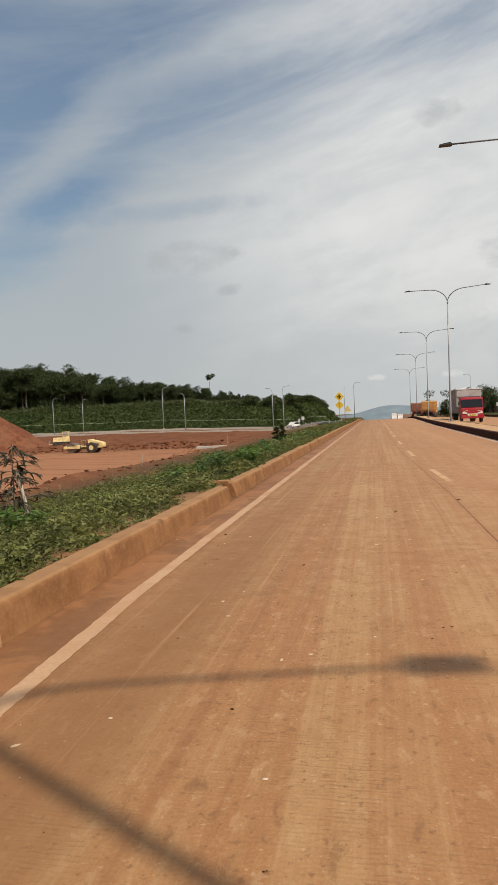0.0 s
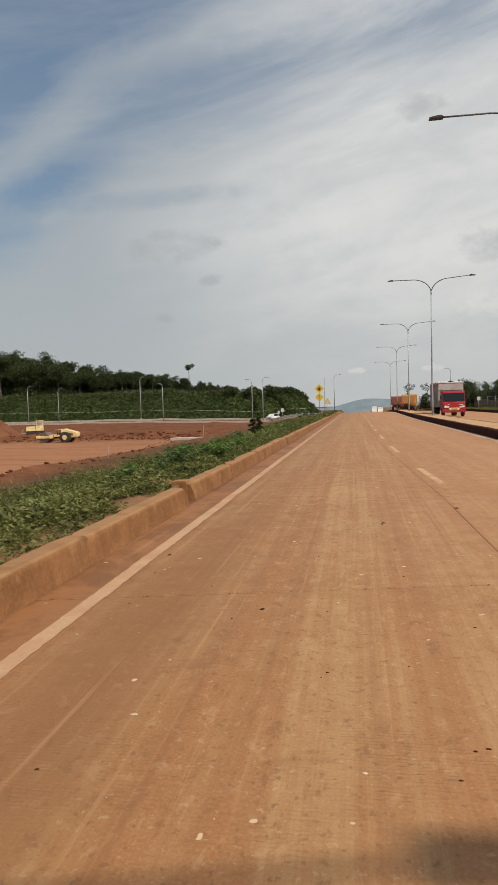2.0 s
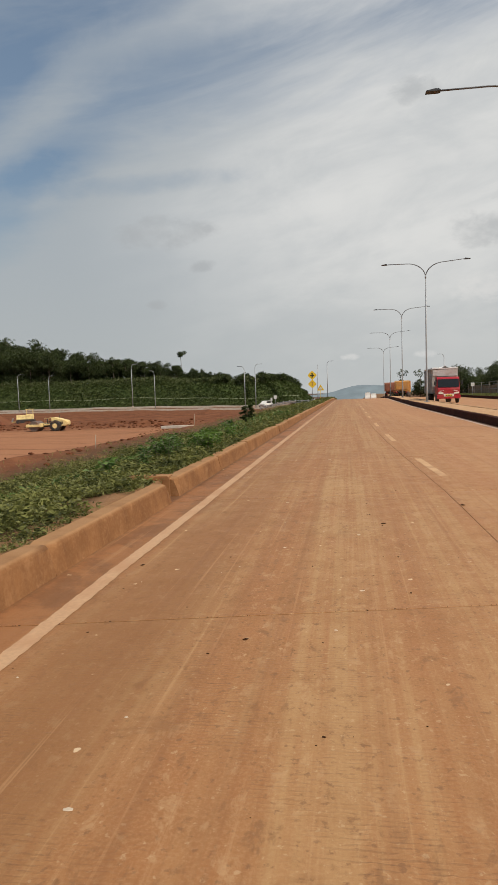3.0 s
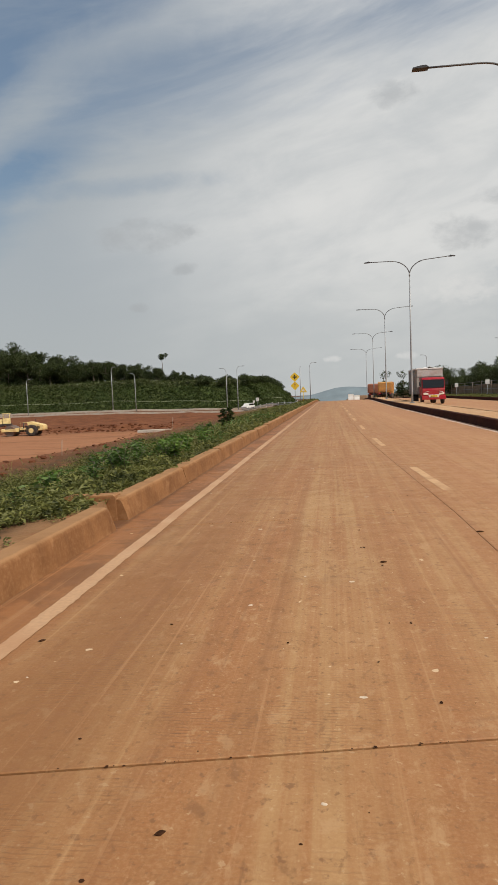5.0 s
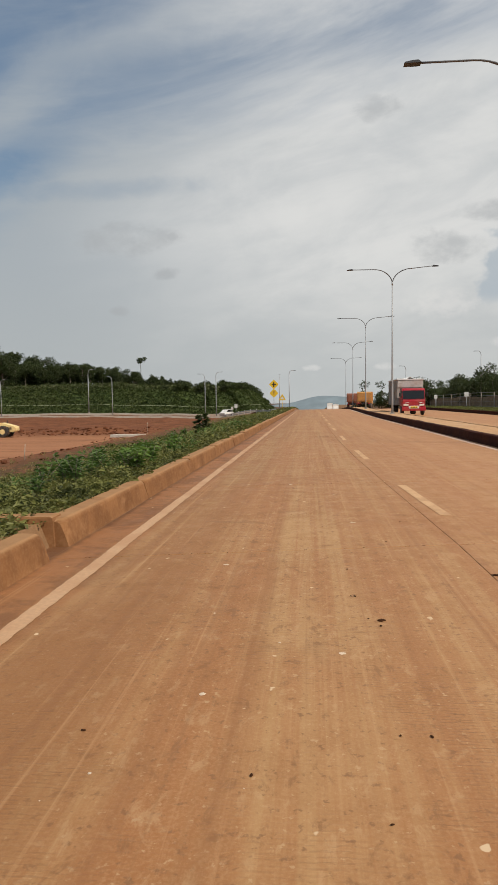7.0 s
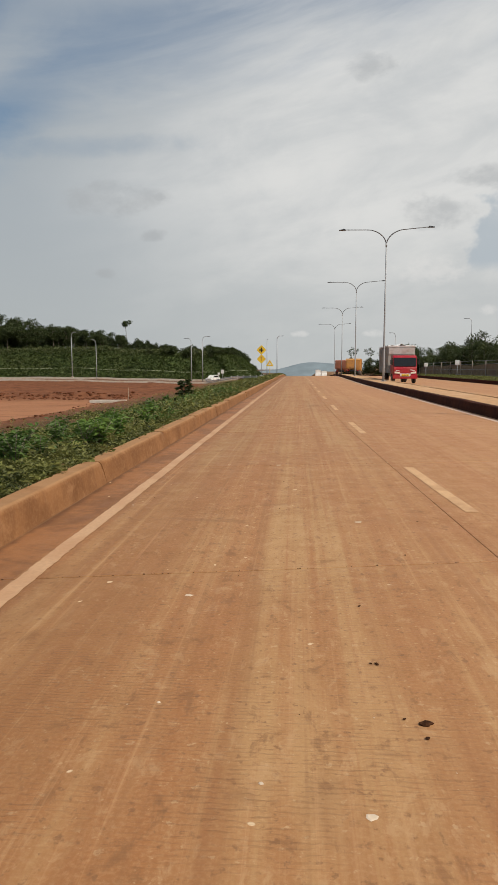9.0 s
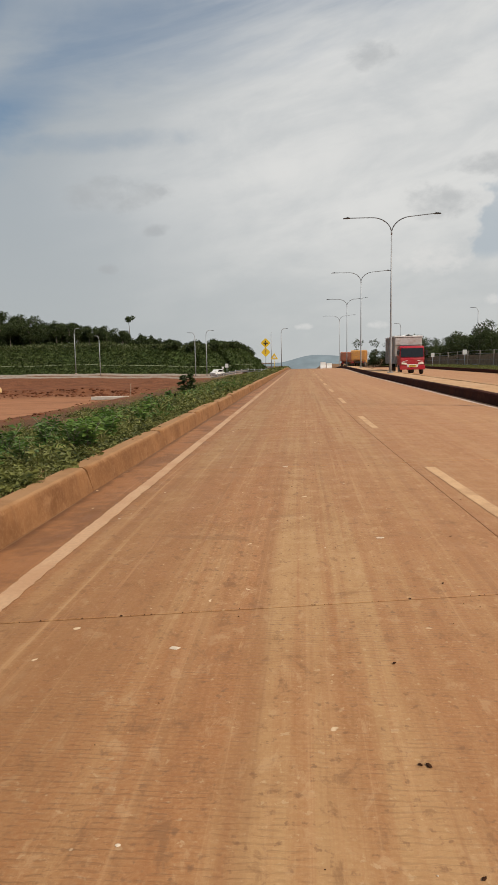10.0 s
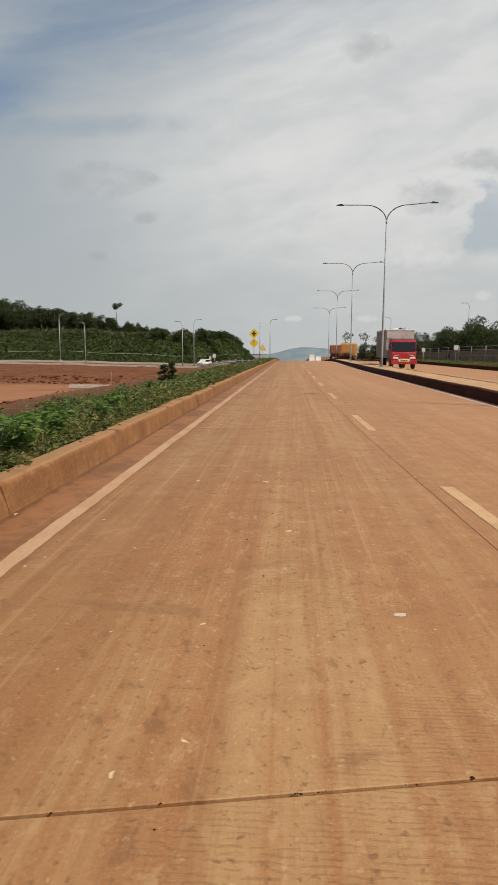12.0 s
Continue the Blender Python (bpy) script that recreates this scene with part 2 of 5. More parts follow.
    out = n.add("ShaderNodeOutputMaterial")
    n.link(bsdf.outputs[0], out.inputs[0])
    return mat


def ground_soil():
    """Red laterite on the building site, rough grass elsewhere."""
    mat = bpy.data.materials.new("laterite_soil")
    mat.use_nodes = True
    n = Nodes(mat.node_tree)
    geo = n.add("ShaderNodeNewGeometry").outputs["Position"]
    sep = n.add("ShaderNodeSeparateXYZ")
    n.link(geo, sep.inputs[0])
    fine, mid, wide = n.noise(geo, 6, 6, 0.65), n.noise(geo, 0.6, 6, 0.6), n.noise(geo, 0.07, 4, 0.5)
    tyre = n.noise(n.mapped(geo, (0.05, 0.7, 1), (0, 0, 0.2)), 1.0, 5, 0.6)
    red = n.mix(n.ramp(mid, 0.3, 0.7), (0.105, 0.038, 0.015), (0.215, 0.085, 0.036))
    red = n.mix(n.ramp(fine, 0.35, 0.75, 0, 0.5), red, (0.15, 0.048, 0.024))
    red = n.mix(n.ramp(n.noise(geo, 1.6, 6, 0.7, 0.4), 0.52, 0.68, 0, 0.7), red, (0.062, 0.022, 0.010))
    # the trafficked floor is paler than the cut slope behind it
    worn = n.math("MULTIPLY", n.ramp(n.math("ADD", sep.outputs[1], n.math("MULTIPLY", mid, 30.0)), 116, 100), n.ramp(n.math("MULTIPLY_ADD", fine, 0.3, n.math("MULTIPLY", tyre, 0.8)), 0.36, 0.58, 0.25, 1.0))
    loose = n.math("ADD", sep.outputs[0], n.math("MULTIPLY", n.noise(n.mapped(geo, (0.10, 0.035, 1)), 1.0, 5, 0.65, 0.6), 26.0))
    worn = n.math("MULTIPLY", worn, n.ramp(loose, -2.5, -8.0, 0.08, 1.0))
    red = n.mix(n.math("MULTIPLY", worn, 0.8), red, (0.36, 0.168, 0.084))
    green = n.mix(n.ramp(fine, 0.3, 0.7), (0.055, 0.034, 0.016), (0.120, 0.062, 0.028))
    green = n.mix(n.ramp(n.math("ADD", sep.outputs[0], n.math("MULTIPLY", mid, 0.8)), -2.75, -2.45), green, n.mix(fine, (0.13, 0.066, 0.031), (0.28, 0.155, 0.075)))
    site = n.math("MULTIPLY", n.ramp(n.math("ADD", sep.outputs[0], n.math("MULTIPLY", mid, 3.0)), -8.2, -10.2), n.ramp(sep.outputs[1], 152, 146))
    bare = n.ramp(n.math("ADD", mid, n.math("MULTIPLY", fine, 0.5)), 0.78, 0.9)
    base = n.mix(n.math("MAXIMUM", site, n.math("MULTIPLY", bare, 0.7)), green, red)
    bsdf = n.add("ShaderNodeBsdfPrincipled")
    n.put(bsdf.inputs["Base Color"], base)
    bsdf.inputs["Roughness"].default_value, bsdf.inputs["Specular IOR Level"].default_value = 0.95, 0.15
    b = n.add("ShaderNodeBump")
    b.inputs["Strength"].default_value, b.inputs["Distance"].default_value = 0.9, 0.12
    n.link(n.math("ADD", mid, n.math("MULTIPLY", fine, 0.3)), b.inputs["Height"])
    n.link(b.outputs[0], bsdf.inputs["Normal"])
    out = n.add("ShaderNodeOutputMaterial")
    n.link(bsdf.outputs[0], out.inputs[0])
    return mat


def foliage(name, dark, light, through_light=0.35):
    """Leaves: each leaf island its own green, some light passing through."""
    mat = bpy.data.materials.new(name)
    mat.use_nodes = True
    n = Nodes(mat.node_tree)
    geo = n.add("ShaderNodeNewGeometry")
    wide = n.noise(geo.outputs["Position"], 0.35, 3)
    clump = n.noise(geo.outputs["Position"], 2.3, 3)
    pick = n.math("ADD", n.math("MULTIPLY", geo.outputs["Random Per Island"], 0.45), n.math("ADD", n.math("MULTIPLY", wide, 0.35), n.math("MULTIPLY", n.ramp(clump, 0.3, 0.7), 0.35)))
    base = n.mix(n.ramp(pick, 0.1, 0.95), dark, light)
    bsdf = n.add("ShaderNodeBsdfPrincipled")
    n.put(bsdf.inputs["Base Color"], base)
    bsdf.inputs["Roughness"].default_value, bsdf.inputs["Specular IOR Level"].default_value = 0.55, 0.3
    back = n.add("ShaderNodeBsdfTranslucent")
    n.put(back.inputs[0], base)
    both = n.add("ShaderNodeMixShader")
    both.inputs[0].default_value = through_light
    n.link(bsdf.outputs[0], both.inputs[1]), n.link(back.outputs[0], both.inputs[2])
    out = n.add("ShaderNodeOutputMaterial")
    n.link(both.outputs[0], out.inputs[0])
    return mat


DUST = (0.36, 0.17, 0.08)
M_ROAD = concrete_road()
M_SOIL = ground_soil()
M_JOINT = plain("joint_filler", (0.012, 0.006, 0.004), 0.95, bump=0.4, spec=0.05)
M_PAINT = plain("worn_white_paint", (0.46, 0.275, 0.148), 0.8, vary=0.08, scale=30, dirt=(0.38, 0.195, 0.095), dirt_amount=0.6, dirt_scale=1.5)
M_YPAINT = plain("worn_yellow_paint", (0.53, 0.315, 0.155), 0.75, vary=0.10, scale=30, dirt=(0.38, 0.21, 0.10), dirt_amount=0.7, dirt_scale=3)


def kerb_concrete():
    """Kerb concrete with runs of soil down its face, paler where it faces up."""
    mat = bpy.data.materials.new("dusty_kerb_concrete")
    mat.use_nodes = True
    n = Nodes(mat.node_tree)
    geo = n.add("ShaderNodeNewGeometry").outputs["Position"]
    fine, wide = n.noise(geo, 28, 5, 0.65), n.noise(geo, 1.7, 5, 0.6)
    runs = n.noise(n.mapped(geo, (3, 7.0, 0.9)), 1.0, 5, 0.6)
    crack = n.noise(n.mapped(geo, (1, 2.2, 0.5)), 1.0, 2, 0.4, 0.8)
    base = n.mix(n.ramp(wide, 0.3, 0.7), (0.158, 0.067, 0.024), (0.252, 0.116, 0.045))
    base = n.mix(n.ramp(runs, 0.48, 0.72, 0.0, 0.5), base, (0.140, 0.060, 0.024))
    thin_runs = n.noise(n.mapped(geo, (3, 16.0, 0.5), (0, 0, 0), (2, 5, 1)), 1.0, 4, 0.6)
    base = n.mix(n.ramp(thin_runs, 0.70, 0.76, 0.0, 0.6), base, (0.075, 0.036, 0.017))
    blotch = n.noise(geo, 5.0, 5, 0.65, 0.4)
    base = n.mix(n.ramp(blotch, 0.52, 0.72, 0.0, 0.5), base, (0.34, 0.175, 0.08))
    base = n.mix(n.ramp(fine, 0.4, 0.75, 0.0, 0.25), base, (0.36, 0.20, 0.10))
    # faces that point up take a paler colour, broken up by noise
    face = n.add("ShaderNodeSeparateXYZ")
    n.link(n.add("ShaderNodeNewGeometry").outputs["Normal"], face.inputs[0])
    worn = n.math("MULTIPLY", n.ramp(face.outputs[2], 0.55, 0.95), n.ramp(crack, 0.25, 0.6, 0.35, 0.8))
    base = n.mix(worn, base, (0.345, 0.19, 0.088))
    bsdf = n.add("ShaderNodeBsdfPrincipled")
    n.put(bsdf.inputs["Base Color"], base)
    bsdf.inputs["Roughness"].default_value, bsdf.inputs["Specular IOR Level"].default_value = 0.9, 0.2
    b = n.add("ShaderNodeBump")
    b.inputs["Strength"].default_value, b.inputs["Distance"].default_value = 0.35, 0.012
    n.link(n.math("ADD", n.math("MULTIPLY", fine, 0.5), wide), b.inputs["Height"])
    n.link(b.outputs[0], bsdf.inputs["Normal"])
    out = n.add("ShaderNodeOutputMaterial")
    n.link(bsdf.outputs[0], out.inputs[0])
    return mat


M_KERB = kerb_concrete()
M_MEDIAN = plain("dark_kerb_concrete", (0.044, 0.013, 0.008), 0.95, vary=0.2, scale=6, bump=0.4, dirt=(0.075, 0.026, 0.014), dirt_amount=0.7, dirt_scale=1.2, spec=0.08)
M_FILL = plain("dusty_median_fill", (0.45, 0.26, 0.13), 0.95, vary=0.15, scale=4, bump=0.6, dirt=(0.5, 0.33, 0.2), dirt_amount=0.6, dirt_scale=0.5, spec=0.2)
M_PALE = plain("pale_concrete", (0.50, 0.44, 0.37), 0.9, vary=0.12, scale=5, dirt=(0.40, 0.24, 0.15), dirt_amount=0.5, dirt_scale=0.8, spec=0.2)
M_STEEL = plain("galvanised_steel", (0.33, 0.335, 0.34), 0.55, 0.2, vary=0.08, scale=12, dirt=(0.28, 0.27, 0.26), dirt_amount=0.3)
# arm steel coloured darker than the poles to stand for its backlit silhouette
M_ARM = plain("backlit_dark_steel", (0.13, 0.13, 0.132), 0.6, 0.2, vary=0.1, scale=12)
M_HEAD = plain("dark_grey_housing", (0.045, 0.047, 0.05), 0.5, 0.2)
M_WEED = foliage("weed_leaves", (0.020, 0.030, 0.008), (0.235, 0.235, 0.065))
M_BANKVEG = foliage("creeper_leaves", (0.030, 0.048, 0.012), (0.100, 0.128, 0.034))
M_TREE = foliage("tree_leaves", (0.015, 0.026, 0.007), (0.075, 0.095, 0.028), 0.28)
M_BARK = plain("grey_bark", (0.16, 0.13, 0.10), 0.9, vary=0.25, scale=6, bump=0.6)


# ---------------------------------------------------------------- mesh helpers
def part(name, bm, material, parent=None, label=""):
    data = bpy.data.meshes.new(name)
    bm.to_mesh(data)
    bm.free()
    data.materials.append(material)
    ob = new(name, data)
    if parent is not None:
        ob.parent = parent
    return tagged(ob, label)


def from_arrays(name, verts, faces, material, parent=None, smooth=False):
    """A mesh from arrays of equal-sided faces."""
    verts, faces = np.asarray(verts, np.float32), np.asarray(faces, np.int32)
    data = bpy.data.meshes.new(name)
    k = faces.shape[1]
    data.vertices.add(len(verts)), data.loops.add(faces.size), data.polygons.add(len(faces))
    data.vertices.foreach_set("co", verts.ravel())
    data.loops.foreach_set("vertex_index", faces.ravel())
    data.polygons.foreach_set("loop_start", np.arange(0, faces.size, k, dtype=np.int32))
    data.polygons.foreach_set("use_smooth", np.full(len(faces), smooth))
    data.update(calc_edges=True)
    data.materials.append(material)
    ob = new(name, data)
    if parent is not None:
        ob.parent = parent
    return ob


def empty(name, place=(0, 0, 0), turn=0.0):
    ob = new(name)
    ob.matrix_basis = pose(*place, 0, 0, turn)
    return ob


def box(bm, size, at=(0, 0, 0), bevel=0.0, taper=(1, 1), turn=(0, 0, 0), segments=2):
    """A box centred in x and y, standing on at; taper narrows its top."""
    made = bmesh.ops.create_cube(bm, size=1)["verts"]
    for v in made:
        top = v.co.z > 0
        v.co = Vector((v.co.x * size[0] * (taper[0] if top else 1), v.co.y * size[1] * (taper[1] if top else 1), (v.co.z + 0.5) * size[2]))
    if bevel:
        edges = list({e for v in made for e in v.link_edges})
        out = bmesh.ops.bevel(bm, geom=edges, offset=bevel, segments=segments, affect="EDGES", profile=0.6)
        made = list({v for f in out["faces"] for v in f.verts} | {v for v in made if v.is_valid})
    bmesh.ops.transform(bm, matrix=pose(*at, *turn), verts=made)
    return made


def tube(bm, path, radii, sides=10, caps=True):
    """A round bar along a path of points with a radius at each."""
    rings, path = [], [Vector(p) for p in path]
    side = None
    for k, p in enumerate(path):
        ahead = (path[min(k + 1, len(path) - 1)] - path[max(k - 1, 0)]).normalized()
        if side is None:
            side = ahead.orthogonal().normalized()
        side = (side - ahead * side.dot(ahead)).normalized()
        other = ahead.cross(side)
        r = radii[k] if isinstance(radii, (list, tuple)) else radii
        rings.append([bm.verts.new(p + (side * math.cos(a) + other * math.sin(a)) * r) for a in (2 * math.pi * s / sides for s in range(sides))])
    for a, b in zip(rings, rings[1:]):
        for s in range(sides):
            f = bm.faces.new((a[s], a[(s + 1) % sides], b[(s + 1) % sides], b[s]))
            f.smooth = True
    if caps:
        bm.faces.new(rings[0][::-1]), bm.faces.new(rings[-1])
    return rings


def drum(bm, at, radius, width, sides=28, axis="x", bevel=0.0):
    """A cylinder lying along an axis, centred on at."""
    profile = [(-width / 2, radius - bevel), (-width / 2 + bevel, radius), (width / 2 - bevel, radius), (width / 2, radius - bevel)] if bevel else [(-width / 2, radius), (width / 2, radius)]
    rings = []
    for u, r in profile:
        ring = []
        for s in range(sides):
            a = 2 * math.pi * s / sides
            p = {"x": (u, r * math.cos(a), r * math.sin(a)), "y": (r * math.cos(a), u, r * math.sin(a)), "z": (r * math.cos(a), r * math.sin(a), u)}[axis]
            ring.append(bm.verts.new(Vector(at) + Vector(p)))
        rings.append(ring)
    for a, b in zip(rings, rings[1:]):
        for s in range(sides):
            bm.faces.new((a[s], a[(s + 1) % sides], b[(s + 1) % sides], b[s])).smooth = True
    bm.faces.new(rings[0][::-1]), bm.faces.new(rings[-1])


def prism(bm, outline, x0, x1, axis="x"):
    """A closed outline in the plane across an axis, drawn out along it."""
    def place(u, a, b):
        return {"x": (u, a, b), "y": (a, u, b), "z": (a, b, u)}[axis]
    one = [bm.verts.new(place(x0, a, b)) for a, b in outline]
    two = [bm.verts.new(place(x1, a, b)) for a, b in outline]
    k = len(outline)
    for s in range(k):
        bm.faces.new((one[s], one[(s + 1) % k], two[(s + 1) % k], two[s]))
    bm.faces.new(one[::-1]), bm.faces.new(two)
    bmesh.ops.recalc_face_normals(bm, faces=bm.faces)


def smooth_step(v, a, b):
    t = np.clip((v - a) / (b - a), 0, 1)
    return t * t * (3 - 2 * t)


def ripple(x, y, seed=0):
    """A cheap uneven height in about -1..1, for arrays."""
    rng = np.random.RandomState(seed)
    out = 0
    for k in range(7):
        a, f, p = rng.uniform(0, 6.28), rng.uniform(0.6, 1.6) * 1.6 ** (k - 2), rng.uniform(0, 6.28)
        out = out + np.sin((x * np.cos(a) + y * np.sin(a)) * f + p) * 0.75 ** k
    return out / 2.5


# ---------------------------------------------------------------- the lie of the land
ROAD_L, ROAD_R = -2.34, 5.66          # carriageway that the camera walks
MEDIAN_R, FAR_R = 7.8, 16.2         # median strip, far edge of the other carriageway


def lane_x(y):
    """The lane line bends gently towards the kerb with distance."""
    return 1.33 + 0.53 * math.exp(-(y - 13.4) / 9) if y > 13.4 else 1.86 + 0.03 * (13.4 - y)


def seam_x(y):
    return lane_x(y) - 0.24 if y > 13.4 else 1.62 + 0.012 * (13.4 - y)


def drift(y):
    """The median swings out a little towards the crest."""
    return 0.0175 * max(0.0, y - 60)


def road_z(y):
    y = np.asarray(y, float)
    d = np.clip(y - 98, 0, 150)
    return -d * d / 4000 - np.clip(y - 248, 0, 200) * 0.075


def land_z(x, y):
    x, y = np.asarray(x, float), np.asarray(y, float)
    rz = road_z(y)
    left = 0.25 - 0.95 * smooth_step(-x, 2.6, 7.6)
    drop = smooth_step(-x, 10.4, 21) * (2.34 - 1.40 * smooth_step(y, 96, 146)) * smooth_step(-y, -150, -146)
    left = left - drop - 0.9 * smooth_step(y, 147, 150) * smooth_step(-x, 10, 20)
    left = left + 0.10 * ripple(x * 0.8, y * 0.8, 3) * smooth_step(-x, 3.2, 5)
    row = np.exp(-((x + 13.2 + 0.16 * (y - 30) + 0.8 * ripple(y * 0.2, y * 0, 41)) / 1.3) ** 2) * np.clip(0.5 + ripple(x * 1.3, y * 0.9, 42), 0, 1.3)
    back = np.exp(-((y - 101 + 2 * ripple(x * 0.12, x * 0, 43)) / 2.6) ** 2) * np.clip(0.5 + 0.8 * ripple(x * 0.7, y * 0.7, 44), 0, 1.3)
    left = left + smooth_step(-x, 11, 12.5) * smooth_step(y, 8, 20) * (0.30 * row + 0.75 * back * smooth_step(-x, 18, 26))
    right = 0.12 + 0.05 * ripple(x, y, 4) + 2.4 * smooth_step(x, 25, 36)
    z = np.where(x < -2.5, left, np.where(x > 16.5, right, -0.16))
    return z + rz * smooth_step(-np.abs(x), -60, -20) - 14 * smooth_step(np.hypot(x, y), 500, 900)


def grid_mesh(name, xs, ys, height, material, parent=None):
    gx, gy = np.meshgrid(xs, ys)
    verts = np.stack([gx, gy, height(gx, gy)], -1).reshape(-1, 3)
    w, idx = len(xs), np.arange(len(xs) * len(ys)).reshape(len(ys), len(xs))
    faces = np.stack([idx[:-1, :-1], idx[:-1, 1:], idx[1:, 1:], idx[1:, :-1]], -1).reshape(-1, 4)
    return from_arrays(name, verts, faces, material, parent, True)


gx = np.r_[np.linspace(-3500, -300, 12), np.linspace(-260, -70, 20), np.arange(-66, -12, 1.1), np.arange(-12, -2.6, 0.35), -2.6, -2.45, 5.5, 16.2, 16.55, np.arange(17, 48, 1.0), np.linspace(50, 260, 20), np.linspace(300, 3500, 12)]
gy = np.r_[np.linspace(-3500, -60, 12), np.arange(-40, 60, 0.7), np.arange(60, 175, 1.6), np.linspace(178, 460, 36), np.linspace(500, 4500, 14)]
tagged(grid_mesh("ground", gx, gy, land_z, M_SOIL), "red laterite soil and rough grass beside the road", "ground", kind="structure")

# ---------------------------------------------------------------- lamps on the median
def street_lamp(place, turn=0.0):
    lamp = empty("street_lamp", place, turn)
    bm = bmesh.new()
    box(bm, (0.42, 0.42, 0.03), (0, 0, 0), 0.006)
    for sx in (-0.15, 0.15):
        for sy in (-0.15, 0.15):
            drum(bm, (sx, sy, 0.05), 0.02, 0.06, 8, "z")
    part("base_plate", bm, M_STEEL, lamp)
    bm = bmesh.new()
    tube(bm, [(0, 0, 0.03), (0, 0, 1.2), (0, 0, 5), (0, 0, 10.42)], [0.088, 0.080, 0.062, 0.044], 14)
    part("pole", bm, M_STEEL, lamp)
    bm = bmesh.new()
    tube(bm, [(0, 0, 10.25), (0, 0, 10.5)], 0.062, 14)
    part("collar", bm, M_STEEL, lamp)
    for s, lift in ((-1, 0.0), (1, 0.12)):
        path = [(0.02 * s, 0, 10.3)]
        for k in range(1, 11):
            a = radians(9 * k)
            path.append((s * 1.50 * (1 - math.cos(a)), 0, 10.35 + 1.18 * math.sin(a)))
        path += [(s * 2.3, 0, 11.54 + lift * 0.5), (s * 3.12, 0, 11.55 + lift)]
        bm = bmesh.new()
        tube(bm, path, [0.040] * 8 + [0.031] * (len(path) - 8), 10)
        part("arm", bm, M_ARM, lamp)
        bm = bmesh.new()
        x0, x1, z = 3.08 * s, 3.60 * s, 11.55 + lift
        prism(bm, [(x0, z - 0.025), (x0 + 0.1 * s, z - 0.04), (x1, z - 0.036), (x1 - 0.02 * s, z + 0.0), (x0 + 0.24 * s, z + 0.04), (x0 + 0.08 * s, z + 0.045)], -0.13, 0.13, "y")
        head = part("lamp_head", bm, M_HEAD, lamp, "dark grey flat LED lamp head")
        bm = bmesh.new()
        drum(bm, (x0 + 0.16 * s, 0, z + 0.06), 0.035, 0.05, 10, "z")
        part("sensor", bm, M_HEAD, head)
    return tagged(lamp, "galvanised steel double-arm street lamp on the median", "street lamp", "lamps along the median")


MEDIAN_H = 0.33
first_lamp = street_lamp((6.74, 26.2, MEDIAN_H))
for y, turn in ((-2.47, 11), (57.95, 0), (88.6, 0), (122, 1), (155, 0)):
    copy_thing(first_lamp, pose(6.76 + drift(y) * 0.95, y, MEDIAN_H + float(road_z(y)), 0, 0, turn))

# ---------------------------------------------------------------- kerbs, median and road
def strip(name, outline, y0, y1, step, material, parent=None, wobble=0.0, seed=0, shift=None):
    """A long kerb or wall: an outline in x and z drawn out along the road."""
    rng = random.Random(seed)
    ys = [y0 + step * k for k in range(int((y1 - y0) / step) + 1)]
    bm, rows = bmesh.new(), []
    for y in ys:
        dz, dx = float(road_z(y)), rng.uniform(-wobble, wobble) + (shift(y) if shift else 0.0)
        rows.append([bm.verts.new((x + dx, y, z + dz + (rng.uniform(-wobble, wobble) if z > 0.1 else 0))) for x, z in outline])
    k = len(outline)
    for a, b in zip(rows, rows[1:]):
        for s in range(k):
            bm.faces.new((a[s], a[(s + 1) % k], b[(s + 1) % k], b[s]))
    bm.faces.new(rows[0]), bm.faces.new(rows[-1][::-1])
    bmesh.ops.recalc_face_normals(bm, faces=bm.faces)
    return part(name, bm, material, parent)


road = tagged(empty("road"), "dusty concrete road of cast slabs", "road", kind="structure")
strip("road_bed", [(ROAD_L - 0.3, -0.12), (ROAD_L - 0.3, -0.07), (ROAD_R + 0.3, -0.07), (ROAD_R + 0.3, -0.12)], -28.6, 240, 6, M_JOINT, road)


SKEW = 0.19                         # the cross joints run a little askew


def slab_rows(parent, left, right, y0, count, gap=0.018, seam=0.003):
    """Cast slabs five metres long, parted by open joints, between two edges that may bend along the road."""
    for k in range(count):
        if k == 6:
            continue
        y = y0 + 5 * k
        span = 10 if k == 5 else 5           # the slab under the start is cast twice as long
        bm, c, rings = bmesh.new(), 0.004, []
        for inset, dz in ((0, -0.09), (0, -c), (c, 0)):
            ring = []
            for sx, sy in ((-1, -1), (1, -1), (1, 1), (-1, 1)):
                along = y + gap / 2 + inset if sy < 0 else y + span - gap / 2 - inset
                x = left(along) + seam / 2 + inset if sx < 0 else right(along) - seam / 2 - inset
                ring.append(bm.verts.new((x, along + SKEW * x, dz + float(road_z(along)))))
            rings.append(ring)
        for a, b in zip(rings, rings[1:]):
            for q in range(4):
                bm.faces.new((a[q], a[(q + 1) % 4], b[(q + 1) % 4], b[q]))
        bm.faces.new(rings[-1])
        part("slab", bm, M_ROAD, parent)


slab_rows(road, lambda y: ROAD_L - 0.2, seam_x, -28.57, 46)
slab_rows(road, seam_x, lambda y: ROAD_R + 0.05 + drift(y), -28.57, 46)


